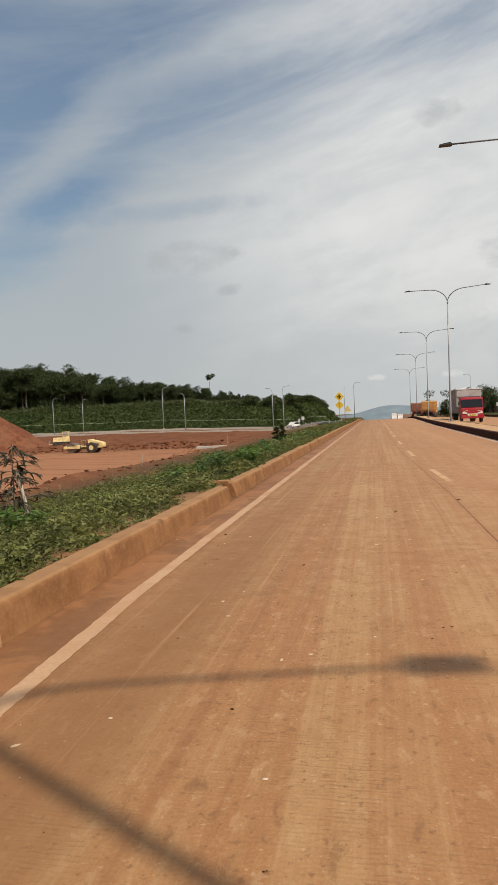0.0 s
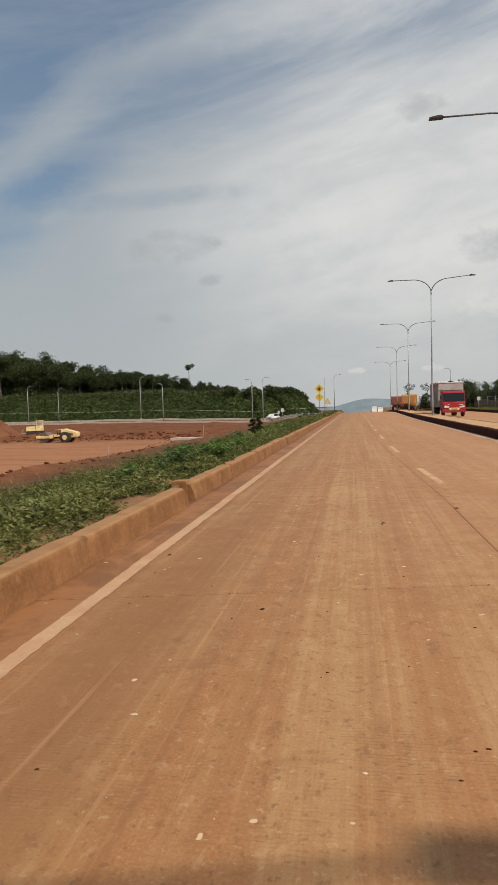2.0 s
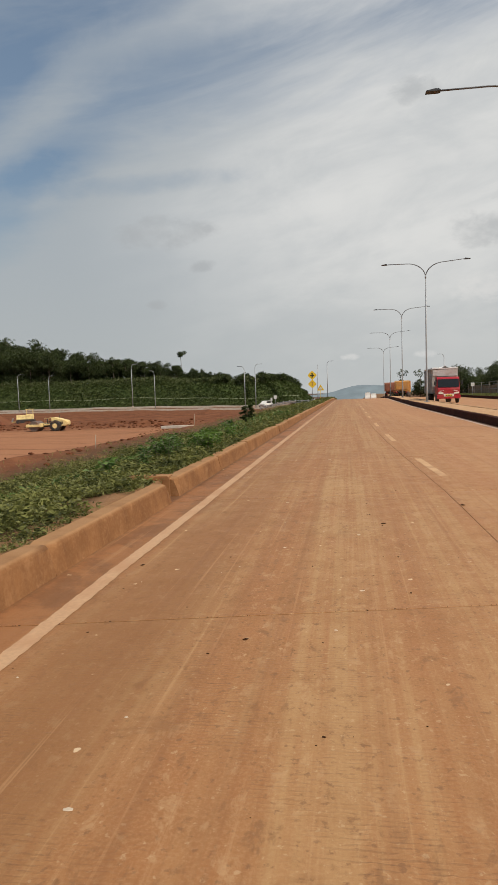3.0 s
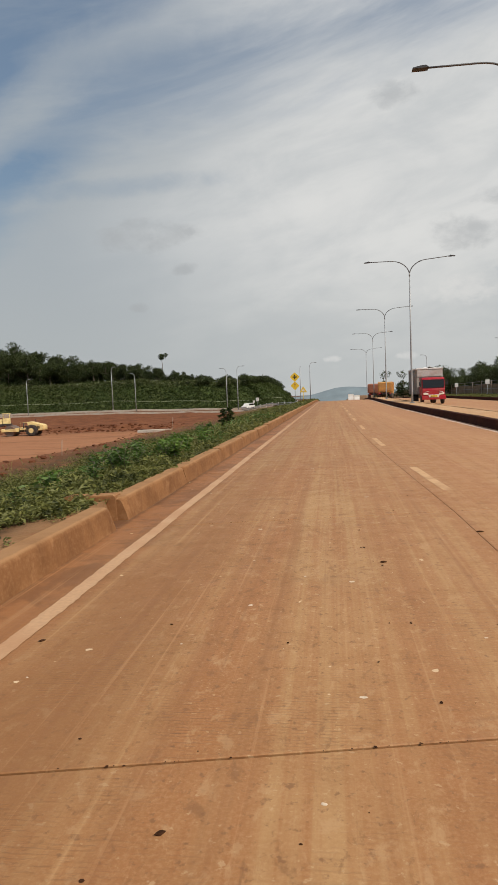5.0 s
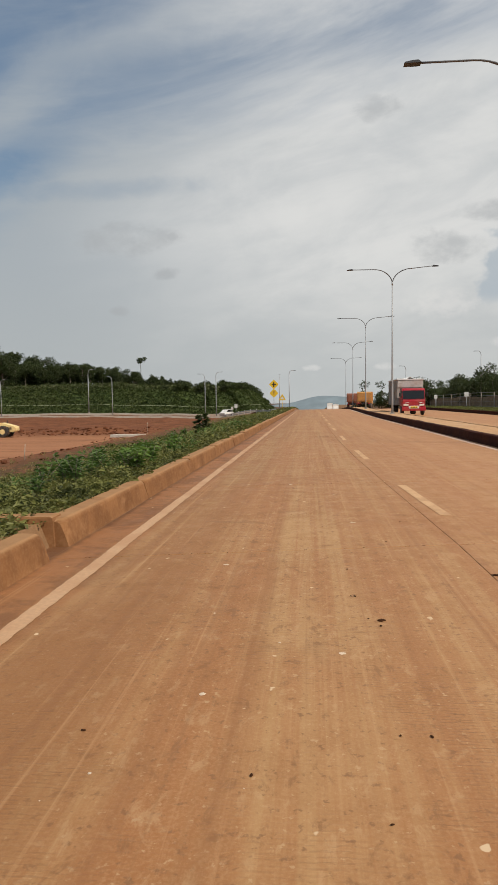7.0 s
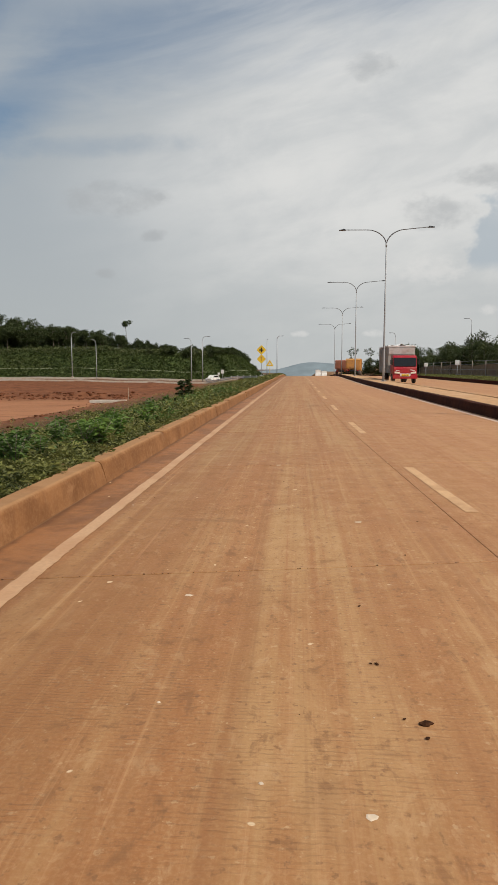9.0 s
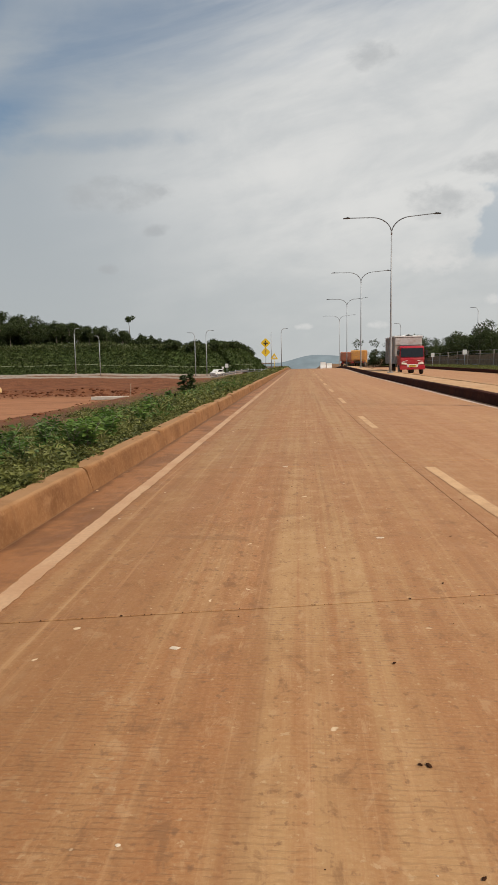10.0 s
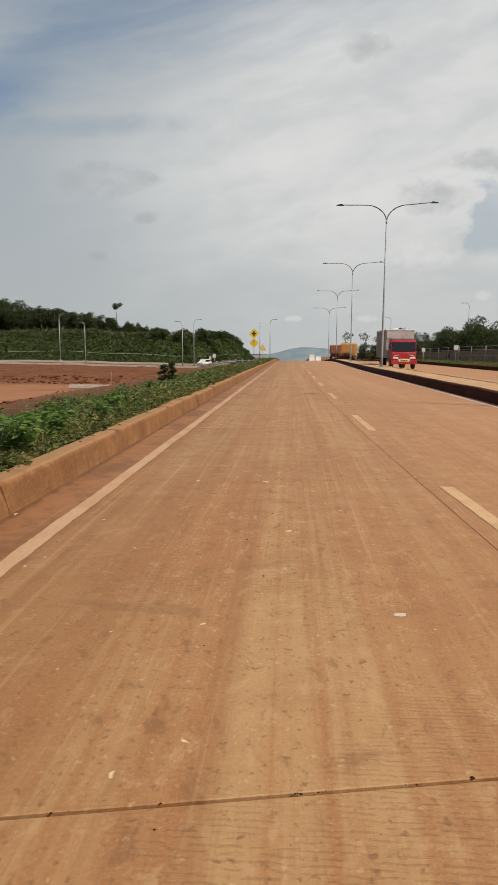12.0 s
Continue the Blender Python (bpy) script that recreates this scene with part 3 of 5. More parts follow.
def painted(name, line, y0, y1, width, material, step=0.35, rag=0.012, seed=1, z=0.004):
    """A worn painted line with ragged edges, laid just above the slabs."""
    rng, n = random.Random(seed), max(2, int((y1 - y0) / step))
    bm, rows = bmesh.new(), []
    for k in range(n + 1):
        y = y0 + (y1 - y0) * k / n
        rows.append([bm.verts.new((line(y) + s * width / 2 + rng.uniform(-rag, rag), y, z + float(road_z(y)))) for s in (-1, 1)])
    for a, b in zip(rows, rows[1:]):
        bm.faces.new((a[0], a[1], b[1], b[0]))
    return part(name, bm, material, road)


painted("edge_line", lambda y: -1.79 + 0.10 * float(1 - smooth_step(y, 1.5, 5.5)) + 0.006 * math.sin(y * 1.9) * math.sin(y * 0.7), -20, 100, 0.135, M_PAINT, 0.06, 0.007)
painted("edge_line", lambda y: 5.44 + drift(y), -20, 110, 0.16, plain("pale_line_paint", (0.58, 0.42, 0.31), 0.75, vary=0.1, scale=20, dirt=(0.45, 0.27, 0.16), dirt_amount=0.5, dirt_scale=1.2), seed=4)
for k in range(-2, 10):
    painted("lane_dash", lane_x, 13.4 + 7.72 * k, 16.3 + 7.72 * k, 0.14, M_YPAINT, 0.2, 0.005, seed=20 + k)

median = tagged(empty("median"), "raised concrete median kerb filled with dusty soil", "median", kind="structure")
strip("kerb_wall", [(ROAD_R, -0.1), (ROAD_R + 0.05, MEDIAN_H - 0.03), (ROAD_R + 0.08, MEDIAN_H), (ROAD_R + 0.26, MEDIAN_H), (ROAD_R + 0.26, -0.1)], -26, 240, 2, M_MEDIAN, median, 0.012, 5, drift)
strip("kerb_wall", [(MEDIAN_R - 0.26, -0.1), (MEDIAN_R - 0.26, MEDIAN_H), (MEDIAN_R - 0.08, MEDIAN_H), (MEDIAN_R, -0.1)], -26, 240, 2, M_FILL, median, 0.012, 6, drift)
strip("soil_fill", [(ROAD_R + 0.25, 0), (ROAD_R + 0.25, MEDIAN_H - 0.03), (MEDIAN_R - 0.25, MEDIAN_H - 0.03), (MEDIAN_R - 0.25, 0)], -26, 240, 2, M_FILL, median, 0.01, 7, drift)

far_road = tagged(empty("far_carriageway"), "dusty concrete carriageway beyond the median", "road", kind="structure")
strip("roadbed", [(MEDIAN_R - 0.1, -0.1), (MEDIAN_R - 0.1, 0), (FAR_R, 0), (FAR_R, -0.1)], -26, 240, 4, M_ROAD, far_road)
far_kerb = strip("far_kerb", [(FAR_R, -0.1), (FAR_R + 0.03, 0.3), (FAR_R + 0.25, 0.3), (FAR_R + 0.25, -0.1)], -26, 240, 3, M_MEDIAN, None, 0.012, 8)
tagged(far_kerb, "dark concrete kerb of the far carriageway", "kerb", kind="structure")

# left kerb: blocks cast in place, every third one a little out of line
kerb = tagged(empty("kerb"), "red-dusted cast concrete kerb along the road edge", "kerb", kind="structure")


def kerb_block(y0, y1, shift, drop, seed, worn=0.03):
    rng = random.Random(seed)
    n = max(2, int((y1 - y0) / (0.3 if worn < 0.04 else 0.1)))
    bm, rows = bmesh.new(), []
    for k in range(n + 1):
        y = y0 + (y1 - y0) * k / n
        end = min(1, min(k, n - k) / 1.0)
        h, j, rz = 0.32 - drop, rng.uniform(-0.005, 0.005), float(road_z(y))
        r = worn * (1 - end)
        outline = [(0.03, -0.05), (0.012, 0.03), (-0.004 - r * 0.4, h * 0.5 + j), (-0.020 - r * 0.8 + j * 0.6, h - 0.055), (-0.036 - r, h - 0.022 - r * 0.3), (-0.070 - r, h - 0.004 - r * 0.5 + j * 0.5), (-0.24, h - 0.004 - r * 0.5), (-0.27, h - 0.03), (-0.28, -0.05)]
        rows.append([bm.verts.new((ROAD_L - shift + x, y, z + rz)) for x, z in outline])
    for a, b in zip(rows, rows[1:]):
        for s in range(len(a) - 1):
            bm.faces.new((a[s], a[s + 1], b[s + 1], b[s])).smooth = s in (3, 4)
    bm.faces.new(rows[0]), bm.faces.new(rows[-1][::-1])
    bmesh.ops.recalc_face_normals(bm, faces=bm.faces)
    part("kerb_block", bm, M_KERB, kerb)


rng = random.Random(12)
KERB_BLOCK = 3.78
for k in range(37):
    y = -19.24 + KERB_BLOCK * k
    stepped = k in (4, 8)
    if k == 6:
        # pale mortar squeezed out of the joint
        bm, x = bmesh.new(), ROAD_L + 0.060
        tube(bm, [(x + 0.012, y, -0.01), (x - 0.022, y + 0.012, 0.15), (x - 0.048, y - 0.006, 0.285), (x - 0.10, y + 0.004, 0.325)], [0.016, 0.013, 0.020, 0.012], 8)
        part("mortar", bm, M_YPAINT, kerb, "pale mortar in the joint")
    kerb_block(y + (0.50 if k == 8 else 0.03 if stepped else 0.004), y + KERB_BLOCK - (0.10 if k == 7 else 0.004), (0.0 if k >= 8 else -0.05) + rng.uniform(0.0, 0.012), rng.uniform(-0.008, 0.012) + 0.02, k, 0.055 if k in (7, 8) else 0.03)

# the kerb turns back behind the drain inlet between two blocks
def low_wall(name, corners, low, high, label=""):
    """A short cast wall over a four-sided plan, with a rounded top edge."""
    bm, rings = bmesh.new(), []
    cx, cy = sum(p[0] for p in corners) / 4, sum(p[1] for p in corners) / 4
    for inset, z in ((0, low), (0.04, high - 0.05), (0.07, high - 0.015), (0.14, high)):
        rings.append([bm.verts.new((x + (cx - x) * inset, y + (cy - y) * inset, z)) for x, y in corners])
    for a, b in zip(rings, rings[1:]):
        for k in range(4):
            bm.faces.new((a[k], a[(k + 1) % 4], b[(k + 1) % 4], b[k]))
    bm.faces.new(rings[-1])
    bmesh.ops.recalc_face_normals(bm, faces=bm.faces)
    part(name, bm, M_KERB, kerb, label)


low_wall("kerb_return", [(ROAD_L - 0.115, 11.46), (ROAD_L - 0.13, 11.74), (ROAD_L - 0.80, 11.62), (ROAD_L - 0.80, 11.38)], -0.1, 0.318)
low_wall("inlet_back", [(ROAD_L - 0.26, 10.85), (ROAD_L - 0.26, 11.5), (ROAD_L - 0.42, 11.5), (ROAD_L - 0.42, 10.85)], -0.1, 0.20, "low concrete back of the drain inlet")

# ---------------------------------------------------------------- the far bank behind the site
BANK = [(-260, 172), (-120, 168), (-60, 164), (-34, 162), (-23, 163.5), (-15, 168), (-10, 176), (-8, 188), (-7.5, 260), (-7, 420)]


def bank_mesh():
    """A terraced green bank that follows the cross road, then turns along the main road."""
    rows, n = [], 200
    pts = [Vector((*p, 0)) for p in BANK]
    seg = [0]
    for a, b in zip(pts, pts[1:]):
        seg.append(seg[-1] + (b - a).length)
    for i in range(n + 1):
        s = seg[-1] * i / n
        k = min(len(pts) - 2, max(j for j in range(len(seg)) if seg[j] <= s) if s < seg[-1] else len(pts) - 2)
        p = pts[k].lerp(pts[k + 1], (s - seg[k]) / (seg[k + 1] - seg[k]))
        way = (pts[k + 1] - pts[k]).normalized()
        back = Vector((-way.y, way.x, 0))
        foot = float(land_z(p.x, p.y)) - 0.3
        tall = 7.6 * (1 - 0.75 * smooth_step(s, seg[6] + 5, seg[-1]))
        row = []
        deep = 1 - 0.70 * float(smooth_step(s, seg[2] + 2, seg[3]))
        for u, h in ((0, 0), (3.0, 0.36), (4.4, 0.40), (7.2, 0.80), (9.2, 0.97), (12, 1.03), (44 * deep, 1.08), (60 * deep, 0.0)):
            q = p + back * u
            row.append((q.x, q.y, foot + tall * h + 0.25 * float(ripple(q.x * 0.4, q.y * 0.4, 9)) * (h > 0)))
        rows.append(row)
    verts = np.array(rows).reshape(-1, 3)
    w, idx = 8, np.arange((n + 1) * 8).reshape(n + 1, 8)
    faces = np.stack([idx[:-1, :-1], idx[1:, :-1], idx[1:, 1:], idx[:-1, 1:]], -1).reshape(-1, 4)
    return np.array(rows), verts, faces


bank_rows, bank_v, bank_f = bank_mesh()
M_BANK = plain("bank_soil", (0.05, 0.07, 0.022), 0.95, vary=0.3, scale=1.2, dirt=(0.075, 0.075, 0.03), dirt_amount=0.5, dirt_scale=0.15, spec=0.1)
tagged(from_arrays("embankment", bank_v, bank_f, M_BANK, None, True), "terraced earth bank overgrown with creepers", "embankment", kind="structure")

# ---------------------------------------------------------------- more materials
M_RED = plain("red_cab_paint", (0.38, 0.009, 0.022), 0.35, vary=0.1, dirt=(0.30, 0.10, 0.06), dirt_amount=0.35, dirt_scale=2.0)
M_WHITE = plain("white_paint", (0.70, 0.69, 0.66), 0.5, vary=0.06, dirt=(0.45, 0.33, 0.24), dirt_amount=0.4, dirt_scale=1.4)
M_BOXGREY = plain("weathered_box_panels", (0.36, 0.34, 0.31), 0.7, vary=0.15, dirt=(0.25, 0.18, 0.13), dirt_amount=0.5)
M_ORANGE = plain("orange_tipper_paint", (0.50, 0.24, 0.055), 0.55, vary=0.15, dirt=(0.34, 0.19, 0.10), dirt_amount=0.6)
M_RUST = plain("red_oxide_panels", (0.26, 0.085, 0.045), 0.7, vary=0.2, dirt=(0.2, 0.1, 0.06), dirt_amount=0.5)
M_YELLOW = plain("machine_yellow_paint", (0.80, 0.62, 0.27), 0.5, vary=0.1, dirt=(0.42, 0.25, 0.12), dirt_amount=0.5, dirt_scale=1.5)
M_SIGN = plain("sign_yellow", (0.78, 0.50, 0.03), 0.4, vary=0.04)
M_BLACK = plain("black_paint", (0.015, 0.015, 0.016), 0.5)
M_TYRE = plain("tyre_rubber", (0.022, 0.021, 0.02), 0.85, vary=0.2, dirt=(0.16, 0.085, 0.05), dirt_amount=0.5, dirt_scale=3)
M_GLASS = plain("dark_windscreen", (0.012, 0.014, 0.016), 0.12, vary=0.1, spec=0.35)
M_LAMPGLASS = plain("lamp_glass", (0.72, 0.66, 0.55), 0.15)
M_DRUM = plain("worn_drum_steel", (0.16, 0.12, 0.10), 0.6, 0.4, vary=0.2, dirt=(0.24, 0.12, 0.07), dirt_amount=0.6)
M_WOOD = plain("pale_stake_wood", (0.42, 0.36, 0.28), 0.85, vary=0.2, scale=10, bump=0.3)
M_CLOD = plain("damp_mud", (0.050, 0.021, 0.010), 0.95, vary=0.3, scale=30, bump=0.8, spec=0.05)
M_FLAKE = plain("pale_concrete_chips", (0.55, 0.43, 0.31), 0.85, vary=0.12, scale=20)
M_NET = plain("brown_shade_net", (0.23, 0.165, 0.09), 0.95, vary=0.25, scale=3, dirt=(0.2, 0.12, 0.08), dirt_amount=0.6, dirt_scale=0.4)
M_GRASS = foliage("dry_grass_blades", (0.08, 0.09, 0.022), (0.30, 0.25, 0.095))
M_BROADLEAF = foliage("broad_weed_leaves", (0.03, 0.068, 0.014), (0.13, 0.20, 0.045))
M_NEEDLE = foliage("dark_needles", (0.020, 0.020, 0.010), (0.06, 0.05, 0.025), 0.15)
# distance haze is mixed into the hill's blue-grey base colour
M_HILL = plain("haze_tinted_woodland", (0.19, 0.23, 0.25), 1.0, vary=0.1, scale=0.02, spec=0.0)


# ---------------------------------------------------------------- vegetation
def leaf_quads(base, way, length, width, fold=0.25, seed=0):
    """Arrays of folded leaves: base point, direction, length and width of each."""
    rng = np.random.RandomState(seed)
    n = len(base)
    way = way / np.linalg.norm(way, axis=1, keepdims=True)
    helper = rng.normal(size=(n, 3)) * 0.5 + (0, 0, 1.0)
    side = np.cross(way, helper)
    side /= np.linalg.norm(side, axis=1, keepdims=True) + 1e-9
    up = np.cross(side, way)
    length, width = length[:, None], width[:, None]
    tip = base + way * length - up * length * 0.12
    mid = base + way * length * 0.45
    left = mid + side * width * 0.5 + up * width * fold
    right = mid - side * width * 0.5 + up * width * fold
    verts = np.stack([base, right, tip, left], 1).reshape(-1, 3)
    return verts, np.arange(4 * n).reshape(n, 4)


def scatter(seed, n, x0, x1, y0, y1, bias=1.0):
    rng = np.random.RandomState(seed)
    return rng.uniform(x0, x1, n), y0 + (y1 - y0) * rng.uniform(0, 1, n) ** bias, rng


def weeds(name, label, material, seed, n, area, leaves, height, size, ratio, bias=1.0, upright=0.5, patch=None):
    """A ground cover of many small plants, each a stem's worth of leaves."""
    x, y, rng = scatter(seed, n, *area, bias)
    mask = ripple(x * 0.9, y * 0.65, 205) + rng.uniform(-0.3, 0.3, n)
    keep = mask > np.where(y < 17, -1.25, -0.6)
    # soil slipped bare behind the kerb
    keep &= ~((x > -3.35 + rng.uniform(-0.35, 0.3, n)) & (np.abs(y - 9.5) < 0.95 + rng.uniform(-0.5, 0.2, n)))
    if patch is not None:
        keep &= patch(x, y, rng)
    x, y = x[keep], y[keep]
    tall = height * (0.30 + 0.80 * np.clip(0.45 + 0.75 * ripple(x * 0.9, y * 0.7, seed + 1), 0, 1.4)) * rng.uniform(0.5, 1.15, len(x))
    tall *= 0.35 + 0.65 * smooth_step(-x, 2.75, 3.3)
    px, py, ph = (np.repeat(v, leaves) for v in (x, y, tall))
    a, u = rng.uniform(0, 2 * np.pi, len(px)), rng.uniform(0.05, 1, len(px))
    spread = ph * 0.45 * rng.uniform(0, 1, len(px))
    base = np.stack([px + np.cos(a) * spread * 0.5, py + np.sin(a) * spread * 0.5, land_z(px, py) + ph * u * 0.9 - 0.02], 1)
    way = np.stack([np.cos(a), np.sin(a), upright + rng.normal(0, 0.35, len(a))], 1)
    length = size * rng.uniform(0.6, 1.3, len(a))
    verts, faces = leaf_quads(base, way, length, length * ratio, 0.2, seed)
    return tagged(from_arrays(name, verts, faces, material), label, "vegetation", kind="stuff")


def dense_spots(x, y, rng):
    return ripple(x * 0.5, y * 0.33, 77) > 0.05 + rng.uniform(-0.2, 0.2, len(x))


def bushy(name, label, material, seed, n, area, leaves, size, ratio=0.62, tall=(0.16, 0.50), bias=1.0, patch=None):
    """Weeds growing in rounded clumps, each a dome of leaves over a dark hollow."""
    x, y, rng = scatter(seed, n, *area, bias)
    far = rng.uniform(-0.35, 0.35, n)
    keep = ripple(x * 0.8, y * 0.55, 205) + far > -1.1
    keep &= ~((x > -3.2 + rng.uniform(-0.35, 0.3, n)) & (np.abs(y - 9.6) < 0.75 + rng.uniform(-0.5, 0.2, n)))
    keep &= x > -8.7 - 1.2 * ripple(y * 0.5, y * 0, 91) + rng.uniform(-0.6, 0.6, n)
    if patch is not None:
        keep &= patch(x, y, rng)
    x, y = x[keep], y[keep]
    high = tall[0] + (tall[1] - tall[0]) * np.clip(0.42 + 0.55 * ripple(x * 1.0, y * 0.8, 301) + rng.uniform(-0.3, 0.35, len(x)), 0, 1)
    high *= 0.45 + 0.55 * smooth_step(-x, 2.7, 3.25)
    wide = high * rng.uniform(0.55, 1.0, len(x)) + 0.04
    px, py, ph, pw = (np.repeat(v, leaves) for v in (x, y, high, wide))
    m = len(px)
    a, e = rng.uniform(0, 2 * np.pi, m), np.arcsin(rng.uniform(0.02, 1, m) ** 0.8)
    r = rng.uniform(0.45, 1.05, m)
    base = np.stack([px + np.cos(a) * np.cos(e) * pw * r, py + np.sin(a) * np.cos(e) * pw * r, land_z(px, py) - 0.02 + np.sin(e) * ph * r], 1)
    way = np.stack([np.cos(a) + rng.normal(0, 0.45, m), np.sin(a) + rng.normal(0, 0.45, m), 0.25 * np.sin(e) + rng.normal(0.05, 0.35, m)], 1)
    length = size * rng.uniform(0.5, 1.35, m) * np.repeat(rng.uniform(0.7, 1.35, len(x)), leaves)
    verts, faces = leaf_quads(base, way, length, length * ratio * rng.uniform(0.6, 1.1, m), 0.18, seed)
    return tagged(from_arrays(name, verts, faces, material), label, "vegetation", kind="stuff")


WEEDS = "green leafy weeds in clumps on the verge behind the kerb"
bushy("weeds", WEEDS, M_WEED, 1, 4400, (-9.4, -2.62, -1, 26), 52, 0.066, tall=(0.12, 0.40))
bushy("weeds", "small yellow-green weeds creeping up to the kerb", M_WEED, 7, 5200, (-5.6, -2.60, -1, 24), 26, 0.042, 0.55, (0.09, 0.24))
bushy("weeds", WEEDS, M_WEED, 2, 2400, (-9.6, -2.62, 25, 62), 40, 0.105, tall=(0.14, 0.40))
bushy("weeds", WEEDS, M_WEED, 3, 2200, (-9.2, -2.60, 60, 150), 26, 0.18, 0.55, (0.14, 0.42))
bushy("broad_weeds", "dark broad-leaved weeds in clumps on the verge", M_BROADLEAF, 4, 620, (-6.8, -2.9, 2, 40), 36, 0.10, 0.58, (0.20, 0.44), patch=dense_spots)
weeds("grass", "yellow-green grass tufts spilling over the kerb edge", M_GRASS, 8, 500, (-3.2, -2.58, 0, 30), 7, 0.16, 0.09, 0.07, 1.0, 0.9)
weeds("grass", "dry grass blades among the verge weeds", M_GRASS, 5, 420, (-9.6, -2.9, -1, 48), 6, 0.30, 0.18, 0.05, 1.1, 1.3)
weeds("grass", "dry grass on the edge of the red site", M_GRASS, 6, 1500, (-11.2, -7.4, 8, 110), 6, 0.26, 0.15, 0.10, 1.0, 1.2)


def leafy_weed(material, seed, height, leaf, label, group):
    """One tall weed: a few stems with large leaves up to their tips."""
    rng, nrng = random.Random(seed), np.random.RandomState(seed)
    plant = empty("leafy_weed")
    bm, base, way = bmesh.new(), [], []
    for k in range(7):
        a, reach = 0.9 * k + rng.uniform(-0.3, 0.3), height * rng.uniform(0.15, 0.55)
        top = Vector((math.cos(a) * reach, math.sin(a) * reach, height * rng.uniform(0.65, 1.05)))
        mid = Vector((top.x * 0.35, top.y * 0.35, top.z * 0.6))
        tube(bm, [(0, 0, -0.05), mid, top], [0.007, 0.005, 0.003], 5)
        for j in range(13):
            q = 0.25 + 0.75 * j / 12
            p = Vector((0, 0, 0)).lerp(mid, q * 2) if q < 0.5 else mid.lerp(top, q * 2 - 1)
            b = a + 2.4 * j + rng.uniform(-0.4, 0.4)
            base.append(list(p))
            way.append([math.cos(b), math.sin(b), rng.uniform(-0.25, 0.5)])
    part("stem", bm, M_BARK, plant)
    length = leaf * nrng.uniform(0.65, 1.25, len(base))
    verts, faces = leaf_quads(np.array(base), np.array(way), length, length * 0.46, 0.14, seed)
    from_arrays("leaves", verts, faces, material, plant)
    return tagged(plant, label, "weed", group)


M_BRIGHTLEAF = foliage("bright_weed_leaves", (0.05, 0.105, 0.018), (0.15, 0.235, 0.045), 0.4)
dark_weed = leafy_weed(M_BROADLEAF, 51, 0.48, 0.125, "tall weed with large dark green leaves on the verge", "large weeds on the verge")
light_weed = leafy_weed(M_BRIGHTLEAF, 52, 0.40, 0.13, "tall weed with large bright green leaves on the verge", "large weeds on the verge")
weed_rng = random.Random(17)
for kind, spots in ((dark_weed, ((-3.3, 14.3), (-3.5, 14.8), (-3.8, 14.4), (-3.4, 15.3), (-3.9, 15.5), (-3.15, 16.4), (-3.9, 17.3), (-4.15, 16.5), (-3.7, 14.95), (-4.3, 18.2), (-3.85, 20.3), (-4.25, 21.6), (-3.5, 13.4), (-4.7, 19.6), (-3.9, 24.5), (-4.6, 27.0))),
                    (light_weed, ((-2.98, 16.6), (-3.15, 17.2), (-3.3, 16.9), (-3.05, 17.9), (-3.45, 17.9), (-3.58, 19.0), (-3.3, 18.6), (-4.2, 7.4), (-4.45, 7.2), (-3.2, 20.4), (-3.5, 22.3), (-4.0, 13.0)))):
    for k, (x, y) in enumerate(spots):
        m = pose(x, y, float(land_z(x, y)), 0, 0, weed_rng.uniform(0, 360)) @ Matrix.Scale(weed_rng.uniform(0.7, 1.1), 4)
        if k == 0:
            kind.matrix_basis = m
        else:
            made = copy_thing(kind, Matrix.Identity(4))
            made.matrix_basis = m


def right_verge(seed, n):
    x, y, rng = scatter(seed, n, 16.5, 21.6, 25, 150, 1.0)
    px, py = np.repeat(x, 5), np.repeat(y, 5)
    a = rng.uniform(0, 6.283, len(px))
    base = np.stack([px, py, land_z(px, py) + rng.uniform(0, 0.18, len(px))], 1)
    way = np.stack([np.cos(a), np.sin(a), 0.9 + 0 * a], 1)
    length = rng.uniform(0.12, 0.3, len(a))
    verts, faces = leaf_quads(base, way, length, length * 0.3, 0.2, seed)
    tagged(from_arrays("grass", verts, faces, M_WEED), "short green grass beside the far carriageway", "vegetation", kind="stuff")


right_verge(8, 14000)


def bank_cover(seed, n):
    """Creepers and shrubs over the far bank."""
    rng = np.random.RandomState(seed)
    rows = bank_rows
    i = rng.randint(0, len(rows) - 1, n)
    j = rng.choice([0, 0, 0, 1, 2, 2, 2, 3, 3, 4, 4, 5], n)
    u, v = rng.uniform(0, 1, n)[:, None], rng.uniform(0, 1, n)[:, None]
    v = np.where(j[:, None] == 5, v * 0.15, v)
    p = (rows[i, j] * (1 - u) + rows[i + 1, j] * u) * (1 - v) + (rows[i, j + 1] * (1 - u) + rows[i + 1, j + 1] * u) * v
    lift = rng.uniform(0, 1, n) ** 1.5 * (0.55 + 0.6 * np.clip(ripple(p[:, 0] * 0.5, p[:, 2] * 0.9, seed), 0, 1)) * np.where(j >= 4, 1.6, np.where(j == 1, 0.25, 0.8))
    p[:, 2] += lift
    way = np.stack([rng.normal(0, 1, n), rng.normal(-0.6, 0.8, n), rng.normal(0.2, 0.7, n)], 1)
    length = rng.uniform(0.25, 0.7, n)
    return leaf_quads(p, way, length, length * 0.7, 0.2, seed)


bv, bf = bank_cover(21, 120000)
tagged(from_arrays("creepers", bv, bf, M_BANKVEG), "dense green creepers and shrubs covering the bank", "vegetation", kind="stuff")


